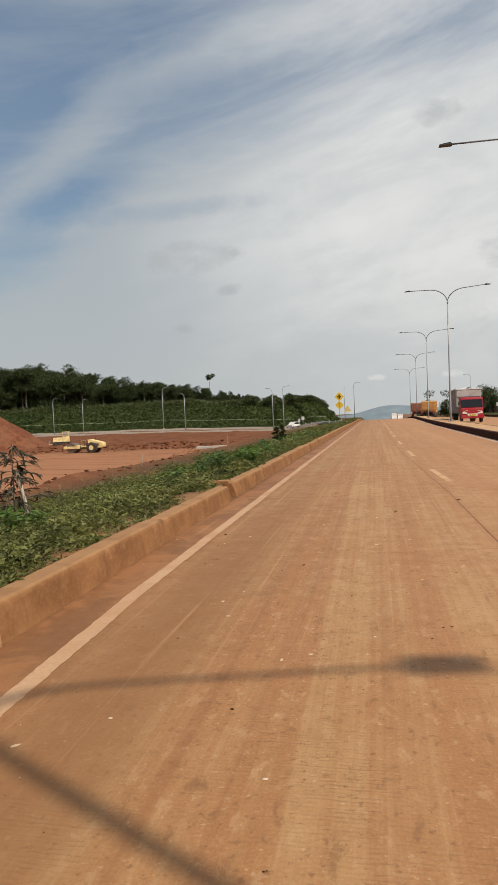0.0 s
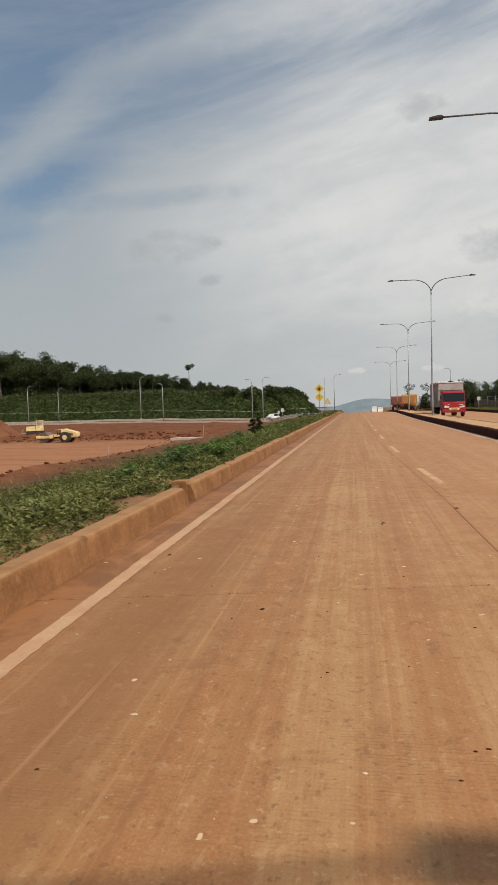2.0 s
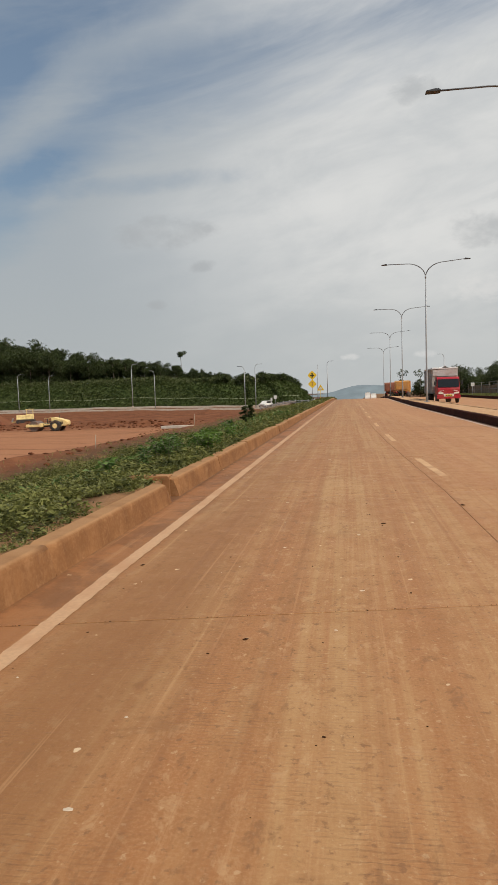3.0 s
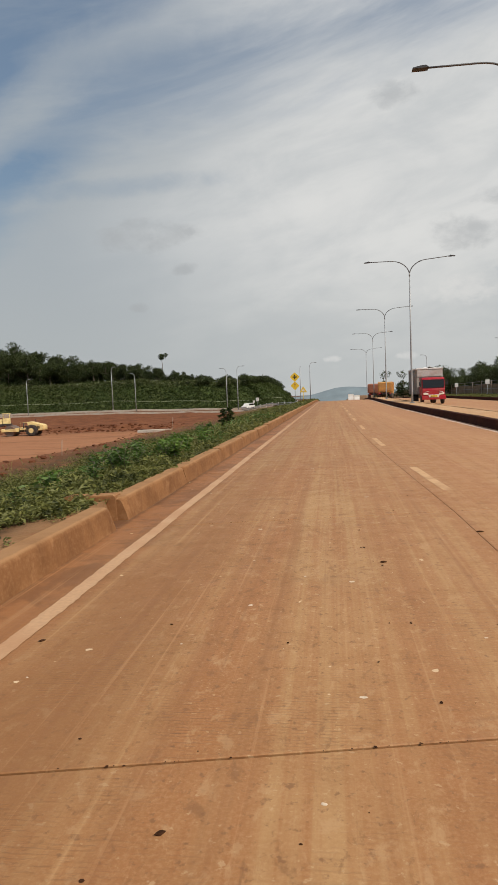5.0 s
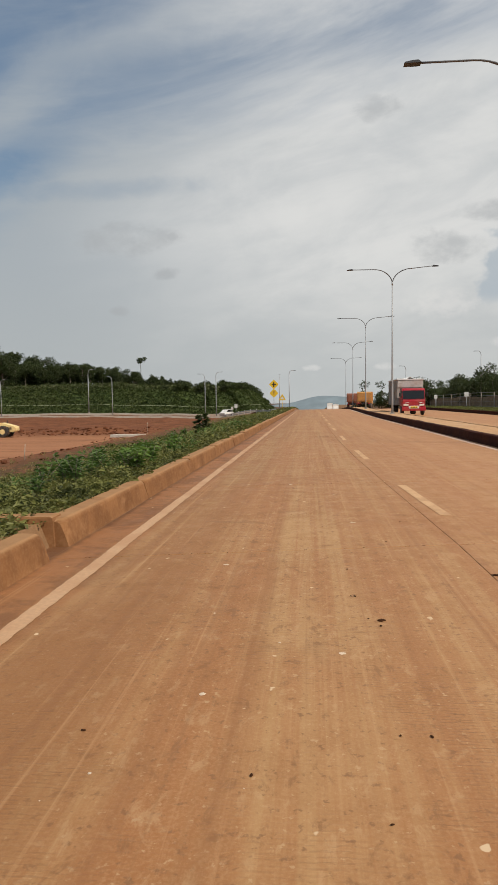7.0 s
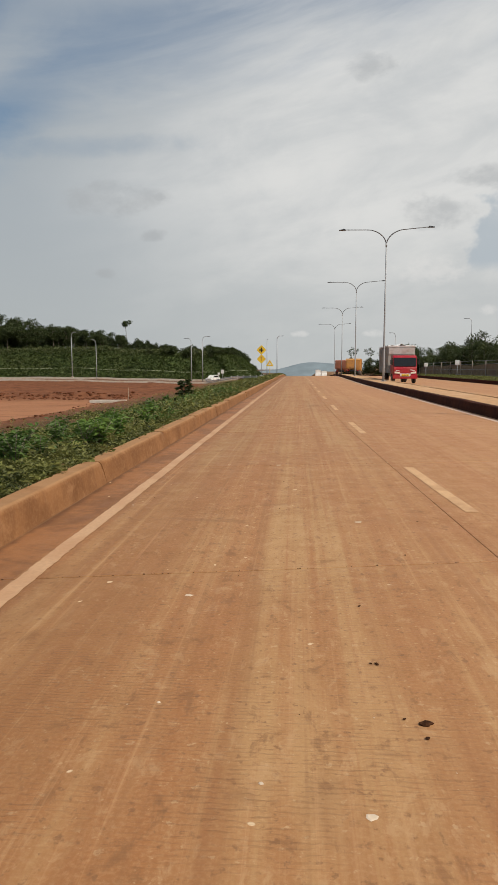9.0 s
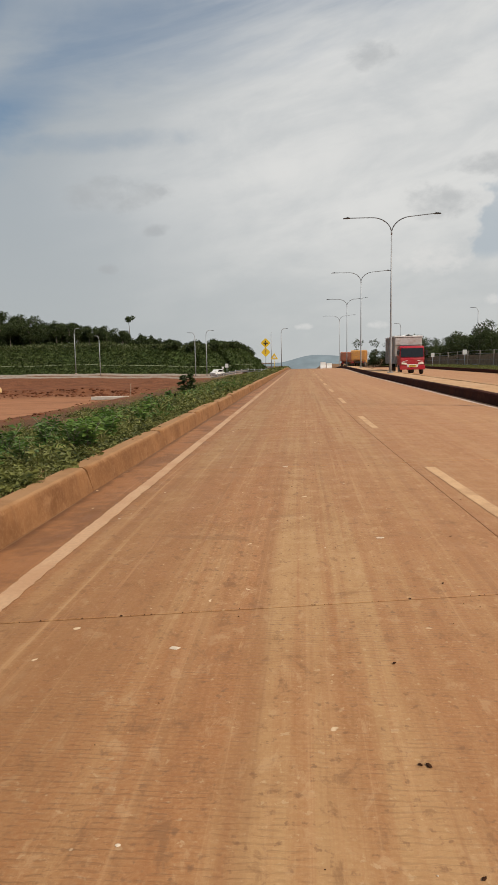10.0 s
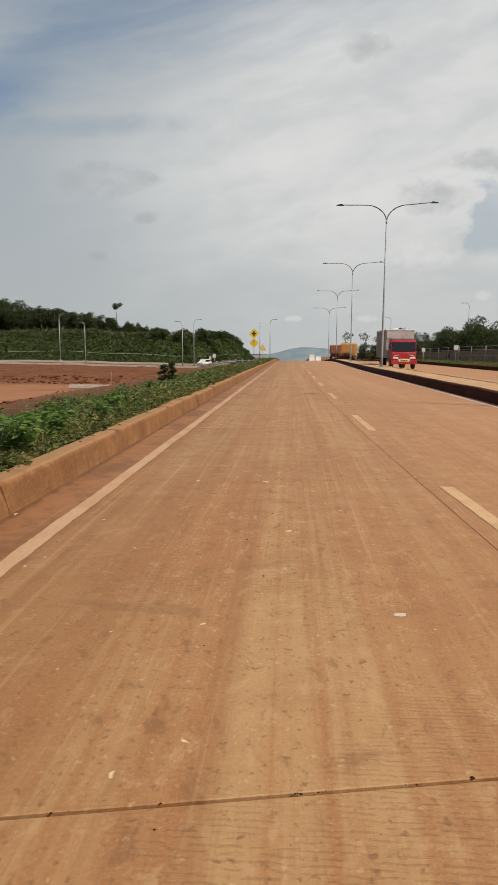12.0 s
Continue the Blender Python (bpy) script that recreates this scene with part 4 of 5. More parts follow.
def crest_fringe(seed, n):
    """Pale shrubs hanging over the bank's upper edge."""
    rng = np.random.RandomState(seed)
    i, u = rng.randint(0, len(bank_rows) - 1, n), rng.uniform(0, 1, n)[:, None]
    p = bank_rows[i, 4] * (1 - u) + bank_rows[i + 1, 4] * u
    thick = 0.5 + 0.9 * np.clip(0.4 + ripple(p[:, 0] * 0.35, p[:, 1] * 0.35, 33), 0, 1.3)
    p = p + np.stack([rng.normal(0, 0.4, n), rng.normal(0.3, 0.7, n), rng.uniform(-0.5, 1.0, n) * thick], 1)
    way = np.stack([rng.normal(0, 1, n), rng.normal(-0.5, 0.8, n), rng.normal(0.1, 0.6, n)], 1)
    length = rng.uniform(0.2, 0.55, n)
    verts, faces = leaf_quads(p, way, length, length * 0.6, 0.2, seed)
    tagged(from_arrays("crest_shrubs", verts, faces, foliage("pale_shrub_leaves", (0.07, 0.085, 0.03), (0.20, 0.21, 0.09))), "pale green shrubs along the bank's upper edge", "vegetation", kind="stuff")


crest_fringe(23, 26000)


def berm_line():
    """A shallow concrete drain on the bank's terrace."""
    v = []
    for row in bank_rows:
        a, b = Vector(row[1]), Vector(row[2])
        v += [a.lerp(b, 0.2) + Vector((0, -0.15, 0.30)), a.lerp(b, 0.2) + Vector((0, 0.2, 0.42))]
    n = len(bank_rows)
    f = [(2 * k, 2 * k + 2, 2 * k + 3, 2 * k + 1) for k in range(n - 1)]
    tagged(from_arrays("berm_drain", v, f, plain("mossy_concrete", (0.17, 0.18, 0.10), 0.9, vary=0.3, scale=0.6)), "mossy concrete drain along the bank terrace", "drain", kind="structure")


berm_line()


def tree(name, seed, height, crown_low, spread, leaves, leaf=0.55, material=M_TREE, label="", limbs=6, group=""):
    """A tapered trunk with limbs and an uneven crown of leaf clumps."""
    rng = random.Random(seed)
    nrng = np.random.RandomState(seed)
    thing = empty(name)
    lean = Vector((rng.uniform(-0.06, 0.06), rng.uniform(-0.06, 0.06), 1))
    bm = bmesh.new()
    path = [Vector((math.sin(k * 1.3 + seed) * 0.07 * k / 3, math.cos(k * 1.7) * 0.06 * k / 3, -0.3)) + lean * (height * 0.93 * k / 7) for k in range(8)]
    r0 = 0.018 * height + 0.03
    tube(bm, path, [r0 * (1 - 0.12 * k) for k in range(8)], 8)
    tips = [path[-1]]
    for k in range(limbs):
        t = rng.uniform(crown_low, 0.9)
        q = t * 7
        p = path[int(q)].lerp(path[min(7, int(q) + 1)], q - int(q))
        a = 2.4 * k + rng.uniform(-0.5, 0.5)
        out = Vector((math.cos(a), math.sin(a), rng.uniform(0.3, 0.9))) * spread * rng.uniform(0.55, 1.0) * (1.15 - 0.4 * t)
        tube(bm, [p, p + out * 0.5 + Vector((0, 0, 0.08 * height * 0.2)), p + out], [r0 * 0.4, r0 * 0.27, r0 * 0.12], 6)
        tips += [p + out, p + out * 0.6]
    part("trunk", bm, M_BARK, thing)
    centres = np.array([list(t) for t in tips])
    n = leaves
    c = centres[nrng.randint(0, len(centres), n)]
    d = nrng.normal(size=(n, 3))
    d /= np.linalg.norm(d, axis=1, keepdims=True)
    r = spread * 0.5 * nrng.uniform(0.35, 1.05, n)[:, None] * (0.75 + 0.5 * ((c[:, :1] * 7.3) % 1))
    p = c + d * r * (1, 1, 0.62)
    way = d + nrng.normal(0, 0.6, (n, 3)) + (0, 0, 0.1)
    length = leaf * nrng.uniform(0.55, 1.3, n)
    verts, faces = leaf_quads(p, way, length, length * 0.6, 0.25, seed)
    from_arrays("crown", verts, faces, material, thing)
    return tagged(thing, label, "tree", group)


def bank_top(x):
    """Height of the bank's top terrace at x."""
    k = int(np.argmin(np.abs(bank_rows[:, 5, 0] - x)))
    return float(bank_rows[k, 5, 2]), float(bank_rows[k, 5, 1])


far_label = "tall dark-leaved tree in the wood on the bank"
kinds = [tree("tree", 31 + k, h, low, sp, 2600, 0.48, M_TREE, far_label, 13, "wood on the bank")
         for k, (h, low, sp) in enumerate(((9.5, 0.10, 2.7), (11.0, 0.40, 2.6), (8.4, 0.06, 3.1), (10.2, 0.34, 2.6), (7.2, 0.05, 3.0)))]
rng = random.Random(5)


def stand(ob, x, y, z, size, turn):
    return pose(x, y, z, 0, 0, turn) @ Matrix.Scale(size, 4)


first = True
for row, (dy, count) in enumerate(((2.5, 52), (7, 46), (13, 46), (19, 46))):
    for k in range(count):
        x = -34 - (k + rng.uniform(0.1, 0.9)) * 96 / count
        top, ty = bank_top(x)
        tall = min(12.5, 2.3 + 0.143 * max(0.0, -x - 38)) / 9.3 * rng.uniform(0.72, 1.15)
        which = kinds[(2, 4, 0)[k % 3]] if row == 3 else kinds[rng.randrange(5)]
        m = stand(which, x, ty + dy + rng.uniform(-2, 2), top - 0.1, tall, rng.uniform(0, 360))
        if which.matrix_basis.translation.length < 1:
            which.matrix_basis = m
        else:
            made = copy_thing(which, Matrix.Identity(4))
            made.matrix_basis = m

# low shrubs along the bank's right-hand crest
shrub = tree("shrub", 61, 2.6, 0.1, 1.5, 700, 0.42, M_TREE, "dark shrub on the crest of the bank", 6, "shrubs on the crest")
shrub.matrix_basis = pose(-41, bank_top(-41)[1], bank_top(-41)[0] - 0.3)
near_end = [i for i, r in enumerate(bank_rows) if r[0][0] > -40 and r[0][1] < 330]
for i in near_end:
    for j in (4, 5):
        row = bank_rows[i]
        made = copy_thing(shrub, Matrix.Identity(4))
        far = 1 - 0.4 * float(smooth_step(row[0][1], 190, 300))
        made.matrix_basis = stand(shrub, float(row[j][0]) + rng.uniform(-1, 1), float(row[j][1]) + rng.uniform(-1, 1), float(row[j][2]) - 0.4, rng.uniform(0.45, 0.95) * far, rng.uniform(0, 360))

# one slender tree with a flat crown stands above the wood
slender = tree("slender_tree", 71, 9.6, 0.92, 1.6, 320, 0.5, M_TREE, "slender tree with a small flat crown above the wood", 3)
slender.matrix_basis = pose(-53.5, 206, 6.6)

# trees and shrubs beyond the far carriageway
right_kinds = [tree("roadside_tree", 81 + k, h, 0.10, sp, 2200, 0.30, M_BANKVEG if k == 1 else M_TREE, "bushy dark tree behind the roadside fence", 8, "trees behind the fence")
               for k, (h, sp) in enumerate(((5.4, 2.2), (4.4, 2.3), (6.2, 1.7), (3.6, 2.1)))]
placed = set()
for k in range(96):
    y = 62 + 110 * ((k * 0.618) % 1)
    x = 25.5 + (k % 4) * 3.0 + rng.uniform(-1.5, 1.5) + max(0, (y - 95) * 0.04)
    if y > 128:
        x -= 5
    which = right_kinds[k % 4]
    m = stand(which, x, y, float(land_z(x, y)) - 0.1, rng.uniform(0.72, 1.05), rng.uniform(0, 360))
    if k < 4:
        which.matrix_basis = m
    else:
        made = copy_thing(which, Matrix.Identity(4))
        made.matrix_basis = m
for x, y, size in ((13.8, 175, 1.35), (18.4, 172, 1.25), (21, 168, 1.1), (24, 170, 1.2)):
    made = copy_thing(right_kinds[2], Matrix.Identity(4))
    made.matrix_basis = stand(shrub, x, y, float(land_z(x, y)) - 0.3, size, 40 * x)

# ---------------------------------------------------------------- distance
def ridge(name, y, x0, x1, base, peaks, seed):
    xs = np.linspace(x0, x1, 120)
    top = base + sum(h * np.exp(-((xs - c) / w) ** 2) for c, w, h in peaks) + 1.2 * ripple(xs * 0.02, xs * 0, seed)
    verts = np.concatenate([np.stack([xs, np.full(120, y - 150.0), np.full(120, -45.0)], 1), np.stack([xs, np.full(120, float(y)), top], 1), np.stack([xs, np.full(120, y + 200.0), np.full(120, -45.0)], 1)])
    k = np.arange(119)
    faces = np.concatenate([np.stack([k, k + 1, k + 121, k + 120], 1), np.stack([k + 120, k + 121, k + 241, k + 240], 1)])
    tagged(from_arrays(name, verts, faces, M_HILL, None, True), "low hazy wooded hill on the horizon", "hill", kind="structure")


ridge("backdrop", 1900, -900, 1500, -20, [(20, 70, 21), (120, 90, 20), (-160, 200, 11), (420, 260, 20)], 2)

# ---------------------------------------------------------------- cross road behind the site
cross = tagged(empty("cross_road"), "side road with pale concrete kerbs behind the red site", "road", kind="structure")


def cross_kerb(name, y_at, low, high, thick, material, x0=-190, x1=-13):
    """A long low kerb wall along x, standing on the ground."""
    xs = np.linspace(x0, x1, 90)
    ys = np.array([y_at(x) for x in xs])
    v = []
    for x, y in zip(xs, ys):
        z = float(land_z(x, min(y, 146.5)))
        v += [(x, y, z + low), (x, y, z + high), (x, y + thick, z + high), (x, y + thick, z + low)]
    f = []
    for k in range(89):
        for s in range(4):
            f.append((4 * k + s, 4 * k + (s + 1) % 4, 4 * k + 4 + (s + 1) % 4, 4 * k + 4 + s))
    return from_arrays(name, v, f, material, cross)


cross_kerb("front_kerb", lambda x: 147.0, -0.3, 0.42, 0.3, M_PALE)
cross_kerb("carriageway", lambda x: 147.3, -0.2, 0.30, 12.5, M_ROAD)
cross_kerb("back_kerb", lambda x: 159.8, -0.3, 0.75, 0.3, M_PALE)


def side_lamp(place, height=9.0, reach=1.2, turn=0.0, group="lamps along the side road"):
    lamp = empty("side_street_lamp", place, turn)
    bm = bmesh.new()
    box(bm, (0.4, 0.4, 0.35), (0, 0, -0.1), 0.02)
    part("footing", bm, M_PALE, lamp)
    bm = bmesh.new()
    tube(bm, [(0, 0, 0.2), (0, 0, height * 0.5), (0, 0, height * 0.9)], [0.11, 0.09, 0.075], 10)
    part("pole", bm, M_STEEL, lamp)
    bm = bmesh.new()
    path = [(0, 0, height * 0.9)] + [(reach * 0.55 * (1 - math.cos(radians(15 * k))), 0, height * (0.9 + 0.1 * math.sin(radians(15 * k)))) for k in range(1, 7)] + [(reach, 0, height)]
    tube(bm, path, 0.055, 8)
    arm = part("arm", bm, M_STEEL, lamp)
    bm = bmesh.new()
    box(bm, (0.6, 0.26, 0.09), (reach + 0.2, 0, height - 0.04), 0.02, (0.9, 0.8))
    part("lamp_head", bm, M_HEAD, lamp)
    return tagged(lamp, "grey single-arm street lamp beside the side road", "street lamp", group)


one = side_lamp((-50.1, 147.2, -0.8), 10.0)
for x, y, turn, grow in ((-79.3, 148, 0, 0.95), (-72.3, 150, 10, 0.9), (-46.4, 153, 180, 0.95), (-23.4, 148, 170, 1.0), (-21.2, 150, 20, 1.05), (-6.2, 138, 90, 0.8), (-4.3, 142, 0, 0.84), (35, 141, 160, 0.9), (21.5, 152, 200, 0.95)):
    made = copy_thing(one, Matrix.Identity(4))
    z = float(land_z(x, min(y, 146))) if x < -10 else float(land_z(x, y))
    made.matrix_basis = pose(x, y, z, 0, 0, turn) @ Matrix.Scale(grow, 4)

# ---------------------------------------------------------------- signs, rails, fence
def diamond(bm, x, z, half, y, thick=0.02, corner=0.08):
    pts = []
    for k in range(4):
        a = radians(90 * k)
        c = Vector((math.sin(a), math.cos(a))) * half
        t = Vector((math.cos(a), -math.sin(a))) * corner
        pts += [(x + c.x - t.x - c.x * 0.1, z + c.y - t.y - c.y * 0.1), (x + c.x + t.x - c.x * 0.1, z + c.y + t.y - c.y * 0.1)]
    prism(bm, pts, y, y + thick, "y")


def warning_sign(place):
    sign = empty("warning_sign", place)
    bm = bmesh.new()
    tube(bm, [(0, 0, -0.3), (0, 0, 5.6)], 0.045, 10)
    part("post", bm, M_STEEL, sign)
    for z, half in ((4.85, 0.84), (3.35, 0.78)):
        bm = bmesh.new()
        diamond(bm, 0, z, half, -0.07)
        plate = part("plate", bm, M_SIGN, sign, "yellow diamond warning plate")
        bm = bmesh.new()
        if z > 4:
            box(bm, (0.70, 0.012, 0.18), (0, -0.08, z - 0.1))
            box(bm, (0.20, 0.012, 0.29), (0, -0.08, z + 0.1))
            box(bm, (0.20, 0.012, 0.29), (0, -0.08, z - 0.39))
        else:
            box(bm, (0.10, 0.012, 0.5), (0, -0.08, z - 0.3))
            prism(bm, [(-0.2, z + 0.15), (0.2, z + 0.15), (0, z + 0.45)], -0.086, -0.074, "y")
        part("symbol", bm, M_BLACK if z > 4 else M_ORANGE, plate)
    return tagged(sign, "two yellow diamond warning plates on a steel post", "road sign")


warning_sign((-6.04, 115, float(land_z(-6.04, 115))))


def triangle_sign(place):
    sign = empty("triangle_sign", place)
    bm = bmesh.new()
    tube(bm, [(0, 0, -0.3), (0, 0, 2.9)], 0.04, 8)
    part("post", bm, M_SIGN, sign, "yellow-painted post")
    bm = bmesh.new()
    prism(bm, [(-0.62, 2.1), (0.62, 2.1), (0.66, 2.2), (0.06, 3.2), (-0.06, 3.2), (-0.66, 2.2)], -0.07, -0.05, "y")
    plate = part("plate", bm, M_SIGN, sign)
    bm = bmesh.new()
    prism(bm, [(-0.34, 2.3), (0.34, 2.3), (0.0, 2.85)], -0.082, -0.072, "y")
    part("panel", bm, M_WHITE, plate, "white inner triangle")
    return tagged(sign, "yellow triangular road sign on a post", "road sign")


triangle_sign((-5.2, 128, float(land_z(-5.2, 128))))


def small_sign(place, w, h, tall):
    sign = empty("small_sign", place)
    bm = bmesh.new()
    tube(bm, [(0, 0, -0.3), (0, 0, tall)], 0.04, 8)
    part("post", bm, M_STEEL, sign)
    bm = bmesh.new()
    box(bm, (w, 0.03, h), (0, -0.06, tall - h), 0.01)
    part("plate", bm, M_WHITE, sign)
    return tagged(sign, "small pale rectangular sign on a thin post", "road sign", "small signs")


for x, y, w, h, tall in ((-14.7, 133, 0.6, 0.75, 2.4), (-15.6, 134, 0.4, 0.5, 2.0), (20.6, 92, 0.55, 0.6, 2.2), (17.4, 96, 0.45, 0.5, 1.9)):
    small_sign((x, y, float(land_z(x, y))), w, h, tall)


def guard_rail(ax, ay, bx, by, posts):
    rail = empty("guard_rail", (ax, ay, 0))
    n = posts - 1
    for k in range(posts):
        x, y = (bx - ax) * k / n, (by - ay) * k / n
        z = float(land_z(ax + x, ay + y))
        bm = bmesh.new()
        box(bm, (0.14, 0.14, 1.05), (x, y, z - 0.2), 0.01)
        part("post", bm, M_WHITE, rail)
    for h in (0.62, 0.34):
        bm = bmesh.new()
        tube(bm, [((bx - ax) * k / n, (by - ay) * k / n - 0.09, float(land_z(ax + (bx - ax) * k / n, ay + (by - ay) * k / n)) + h) for k in range(posts)], 0.07, 6)
        part("beam", bm, M_STEEL, rail)
    return tagged(rail, "pale steel guard rail on short posts", "guard rail")


guard_rail(-17.5, 131, -6.2, 124, 10)


def roadside_fence(x, y0, y1, step):
    fence = empty("fence", (x, y0, 0))
    n = int((y1 - y0) / step)
    for k in range(n + 1):
        z = float(land_z(x, y0 + step * k))
        bm = bmesh.new()
        box(bm, (0.10, 0.10, 2.4), (0, step * k, z - 0.3), 0.015)
        part("post", bm, M_PALE, fence)
    for h in (0.25, 0.95, 1.65, 2.05):
        bm = bmesh.new()
        tube(bm, [(0, step * k, float(land_z(x, y0 + step * k)) + h) for k in range(n + 1)], 0.02, 5)
        part("wire", bm, M_STEEL, fence)
    v, f = [], []
    for k in range(n + 1):
        z = float(land_z(x, y0 + step * k))
        sag = 0.12 * math.sin(k * 2.1)
        v += [(0.10, step * k, z + 0.02), (0.10, step * k, z + 1.55 + sag), (0.12, step * k, z + 1.55 + sag), (0.12, step * k, z + 0.02)]
    for k in range(n):
        for s in range(4):
            f.append((4 * k + s, 4 * k + (s + 1) % 4, 4 * k + 4 + (s + 1) % 4, 4 * k + 4 + s))
    from_arrays("netting", v, f, M_NET, fence)
    return tagged(fence, "concrete-post wire fence with brown netting", "fence")


roadside_fence(22.5, 44, 140, 6.0)

# ---------------------------------------------------------------- vehicles
def wheel(parent, x, y, r, w, rim=M_DRUM):
    bm = bmesh.new()
    drum(bm, (x, y, r), r, w, 24, "x", 0.05)
    tyre = part("wheel", bm, M_TYRE, parent)
    bm = bmesh.new()
    drum(bm, (x, y, r), r * 0.52, w + 0.02, 18, "x")
    part("rim", bm, rim, tyre)


def red_truck(place):
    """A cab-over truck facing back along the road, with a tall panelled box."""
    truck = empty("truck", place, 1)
    w = 2.12
    bm = bmesh.new()
    prism(bm, [(0.02, 0.62), (0.0, 1.35), (0.06, 1.45), (0.30, 2.36), (0.42, 2.46), (1.62, 2.48), (1.70, 2.40), (1.70, 0.55), (0.1, 0.55)], -w / 2 + 0.04, w / 2 - 0.04)
    bmesh.ops.bevel(bm, geom=list(bm.edges), offset=0.03, segments=2, affect="EDGES")
    cab = part("cab", bm, M_RED, truck, "red painted driver's cab")
    bm = bmesh.new()
    prism(bm, [(0.075, 1.50), (0.275, 2.26), (0.31, 2.26), (0.12, 1.50)], -w / 2 + 0.10, w / 2 - 0.10)
    bmesh.ops.translate(bm, vec=(0, -0.06, 0), verts=bm.verts)
    glass = part("windscreen", bm, M_GLASS, cab)
    for x in (-0.55, 0.35):
        bm = bmesh.new()
        box(bm, (0.62, 0.015, 0.02), (x, 0.035, 1.53), 0.0, (1, 1), (0, -8, 0))
        part("wiper", bm, M_BLACK, glass)
    bm = bmesh.new()
    box(bm, (w + 0.02, 0.16, 0.34), (0, 0.0, 0.42), 0.04)
    bumper = part("bumper", bm, M_RED, cab)
    bm = bmesh.new()
    box(bm, (0.86, 0.05, 0.25), (0, -0.075, 0.62), 0.02, (1.15, 1))
    part("grille", bm, M_WHITE, cab, "pale grille surround")
    bm = bmesh.new()
    box(bm, (0.62, 0.03, 0.16), (0, -0.105, 0.66), 0.01)
    plate = part("number_plate", bm, M_SIGN, cab, "yellow plate with dark bars")
    for bx, bw in ((-0.2, 0.1), (0.0, 0.2), (0.2, 0.1)):
        bm = bmesh.new()
        box(bm, (bw, 0.006, 0.07), (bx, -0.122, 0.705))
        part("bar", bm, M_BLACK, plate)
    for sx in (-1, 1):
        bm = bmesh.new()
        box(bm, (0.46, 0.06, 0.17), (sx * 0.72, -0.02, 0.86), 0.03, (1, 1), (0, -sx * 6, 0))
        part("headlight", bm, M_LAMPGLASS, cab)
        bm = bmesh.new()
        box(bm, (0.42, 0.03, 0.045), (sx * 0.62, -0.03, 1.13), 0.01, (1, 1), (0, sx * 12, 0))
        part("trim_strip", bm, M_WHITE, cab)
        bm = bmesh.new()
        box(bm, (0.16, 0.07, 0.36), (sx * (w / 2 + 0.16), 0.12, 1.72), 0.03)
        tube(bm, [(sx * (w / 2 - 0.06), 0.25, 2.1), (sx * (w / 2 + 0.16), 0.15, 2.02)], 0.018, 6)
        part("mirror", bm, M_BLACK, cab)
        bm = bmesh.new()
        box(bm, (0.02, 0.85, 0.62), (sx * (w / 2 - 0.035), 0.95, 1.62), 0.01)
        part("side_window", bm, M_GLASS, cab)
    bm = bmesh.new()
    box(bm, (0.85, 6.4, 0.22), (0, 4.3, 0.55), 0.02)
    part("chassis", bm, M_BLACK, truck)
    bm = bmesh.new()
    box(bm, (2.42, 5.4, 2.35), (0.0, 4.75, 0.92), 0.02)
    body = part("cargo_box", bm, M_BOXGREY, truck, "weathered grey panelled cargo box")
    for k in range(10):
        bm = bmesh.new()
        box(bm, (0.06, 0.09, 2.3), (-1.235, 2.25 + 0.55 * k, 0.94), 0.01)
        part("rib", bm, M_BOXGREY, body)
    bm = bmesh.new()
    box(bm, (2.3, 0.05, 0.62), (0.0, 2.03, 2.58), 0.01)
    part("front_panel", bm, plain("dull_grey_panel", (0.46, 0.43, 0.40), 0.7, vary=0.15, dirt=(0.33, 0.2, 0.14), dirt_amount=0.5), body, "dull grey headboard")
    for dy, dz in ((2.02, 3.27), (7.45, 3.27)):
        bm = bmesh.new()
        box(bm, (2.5, 0.08, 0.10), (0, dy, dz), 0.02)
        part("top_rail", bm, M_WHITE, body)
    for sx in (-1, 1):
        bm = bmesh.new()
        box(bm, (0.08, 5.4, 0.10), (sx * 1.2, 4.75, 3.27), 0.02)
        part("top_rail", bm, M_WHITE, body)
    bm = bmesh.new()
    grid = [[bm.verts.new((-1.15 + 2.3 * i / 8, 2.1 + 5.3 * j / 14, 3.36 + 0.10 * math.sin(i * 1.9 + j) * math.sin(j * 0.9 + i * 0.4) + 0.10 * math.sin(math.pi * i / 8))) for j in range(15)] for i in range(9)]
    for i in range(8):
        for j in range(14):
            bm.faces.new((grid[i][j], grid[i + 1][j], grid[i + 1][j + 1], grid[i][j + 1]))
    out = bmesh.ops.extrude_face_region(bm, geom=list(bm.faces))
    bmesh.ops.translate(bm, vec=(0, 0, -0.03), verts=[v for v in out["geom"] if isinstance(v, bmesh.types.BMVert)])
    bmesh.ops.recalc_face_normals(bm, faces=bm.faces)
    part("tarpaulin", bm, M_WHITE, body, "rumpled pale tarpaulin over the load")
    for sx in (-1, 1):
        wheel(truck, sx * 0.92, 0.85, 0.45, 0.26)
        wheel(truck, sx * 0.86, 5.4, 0.45, 0.48)
        bm = bmesh.new()
        box(bm, (0.5, 0.03, 0.4), (sx * 0.86, 6.0, 0.3), 0.0)
        part("mudguard", bm, M_BLACK, truck)
    return tagged(truck, "red cab-over truck with a tall weathered cargo box", "truck")


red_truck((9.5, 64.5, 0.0))


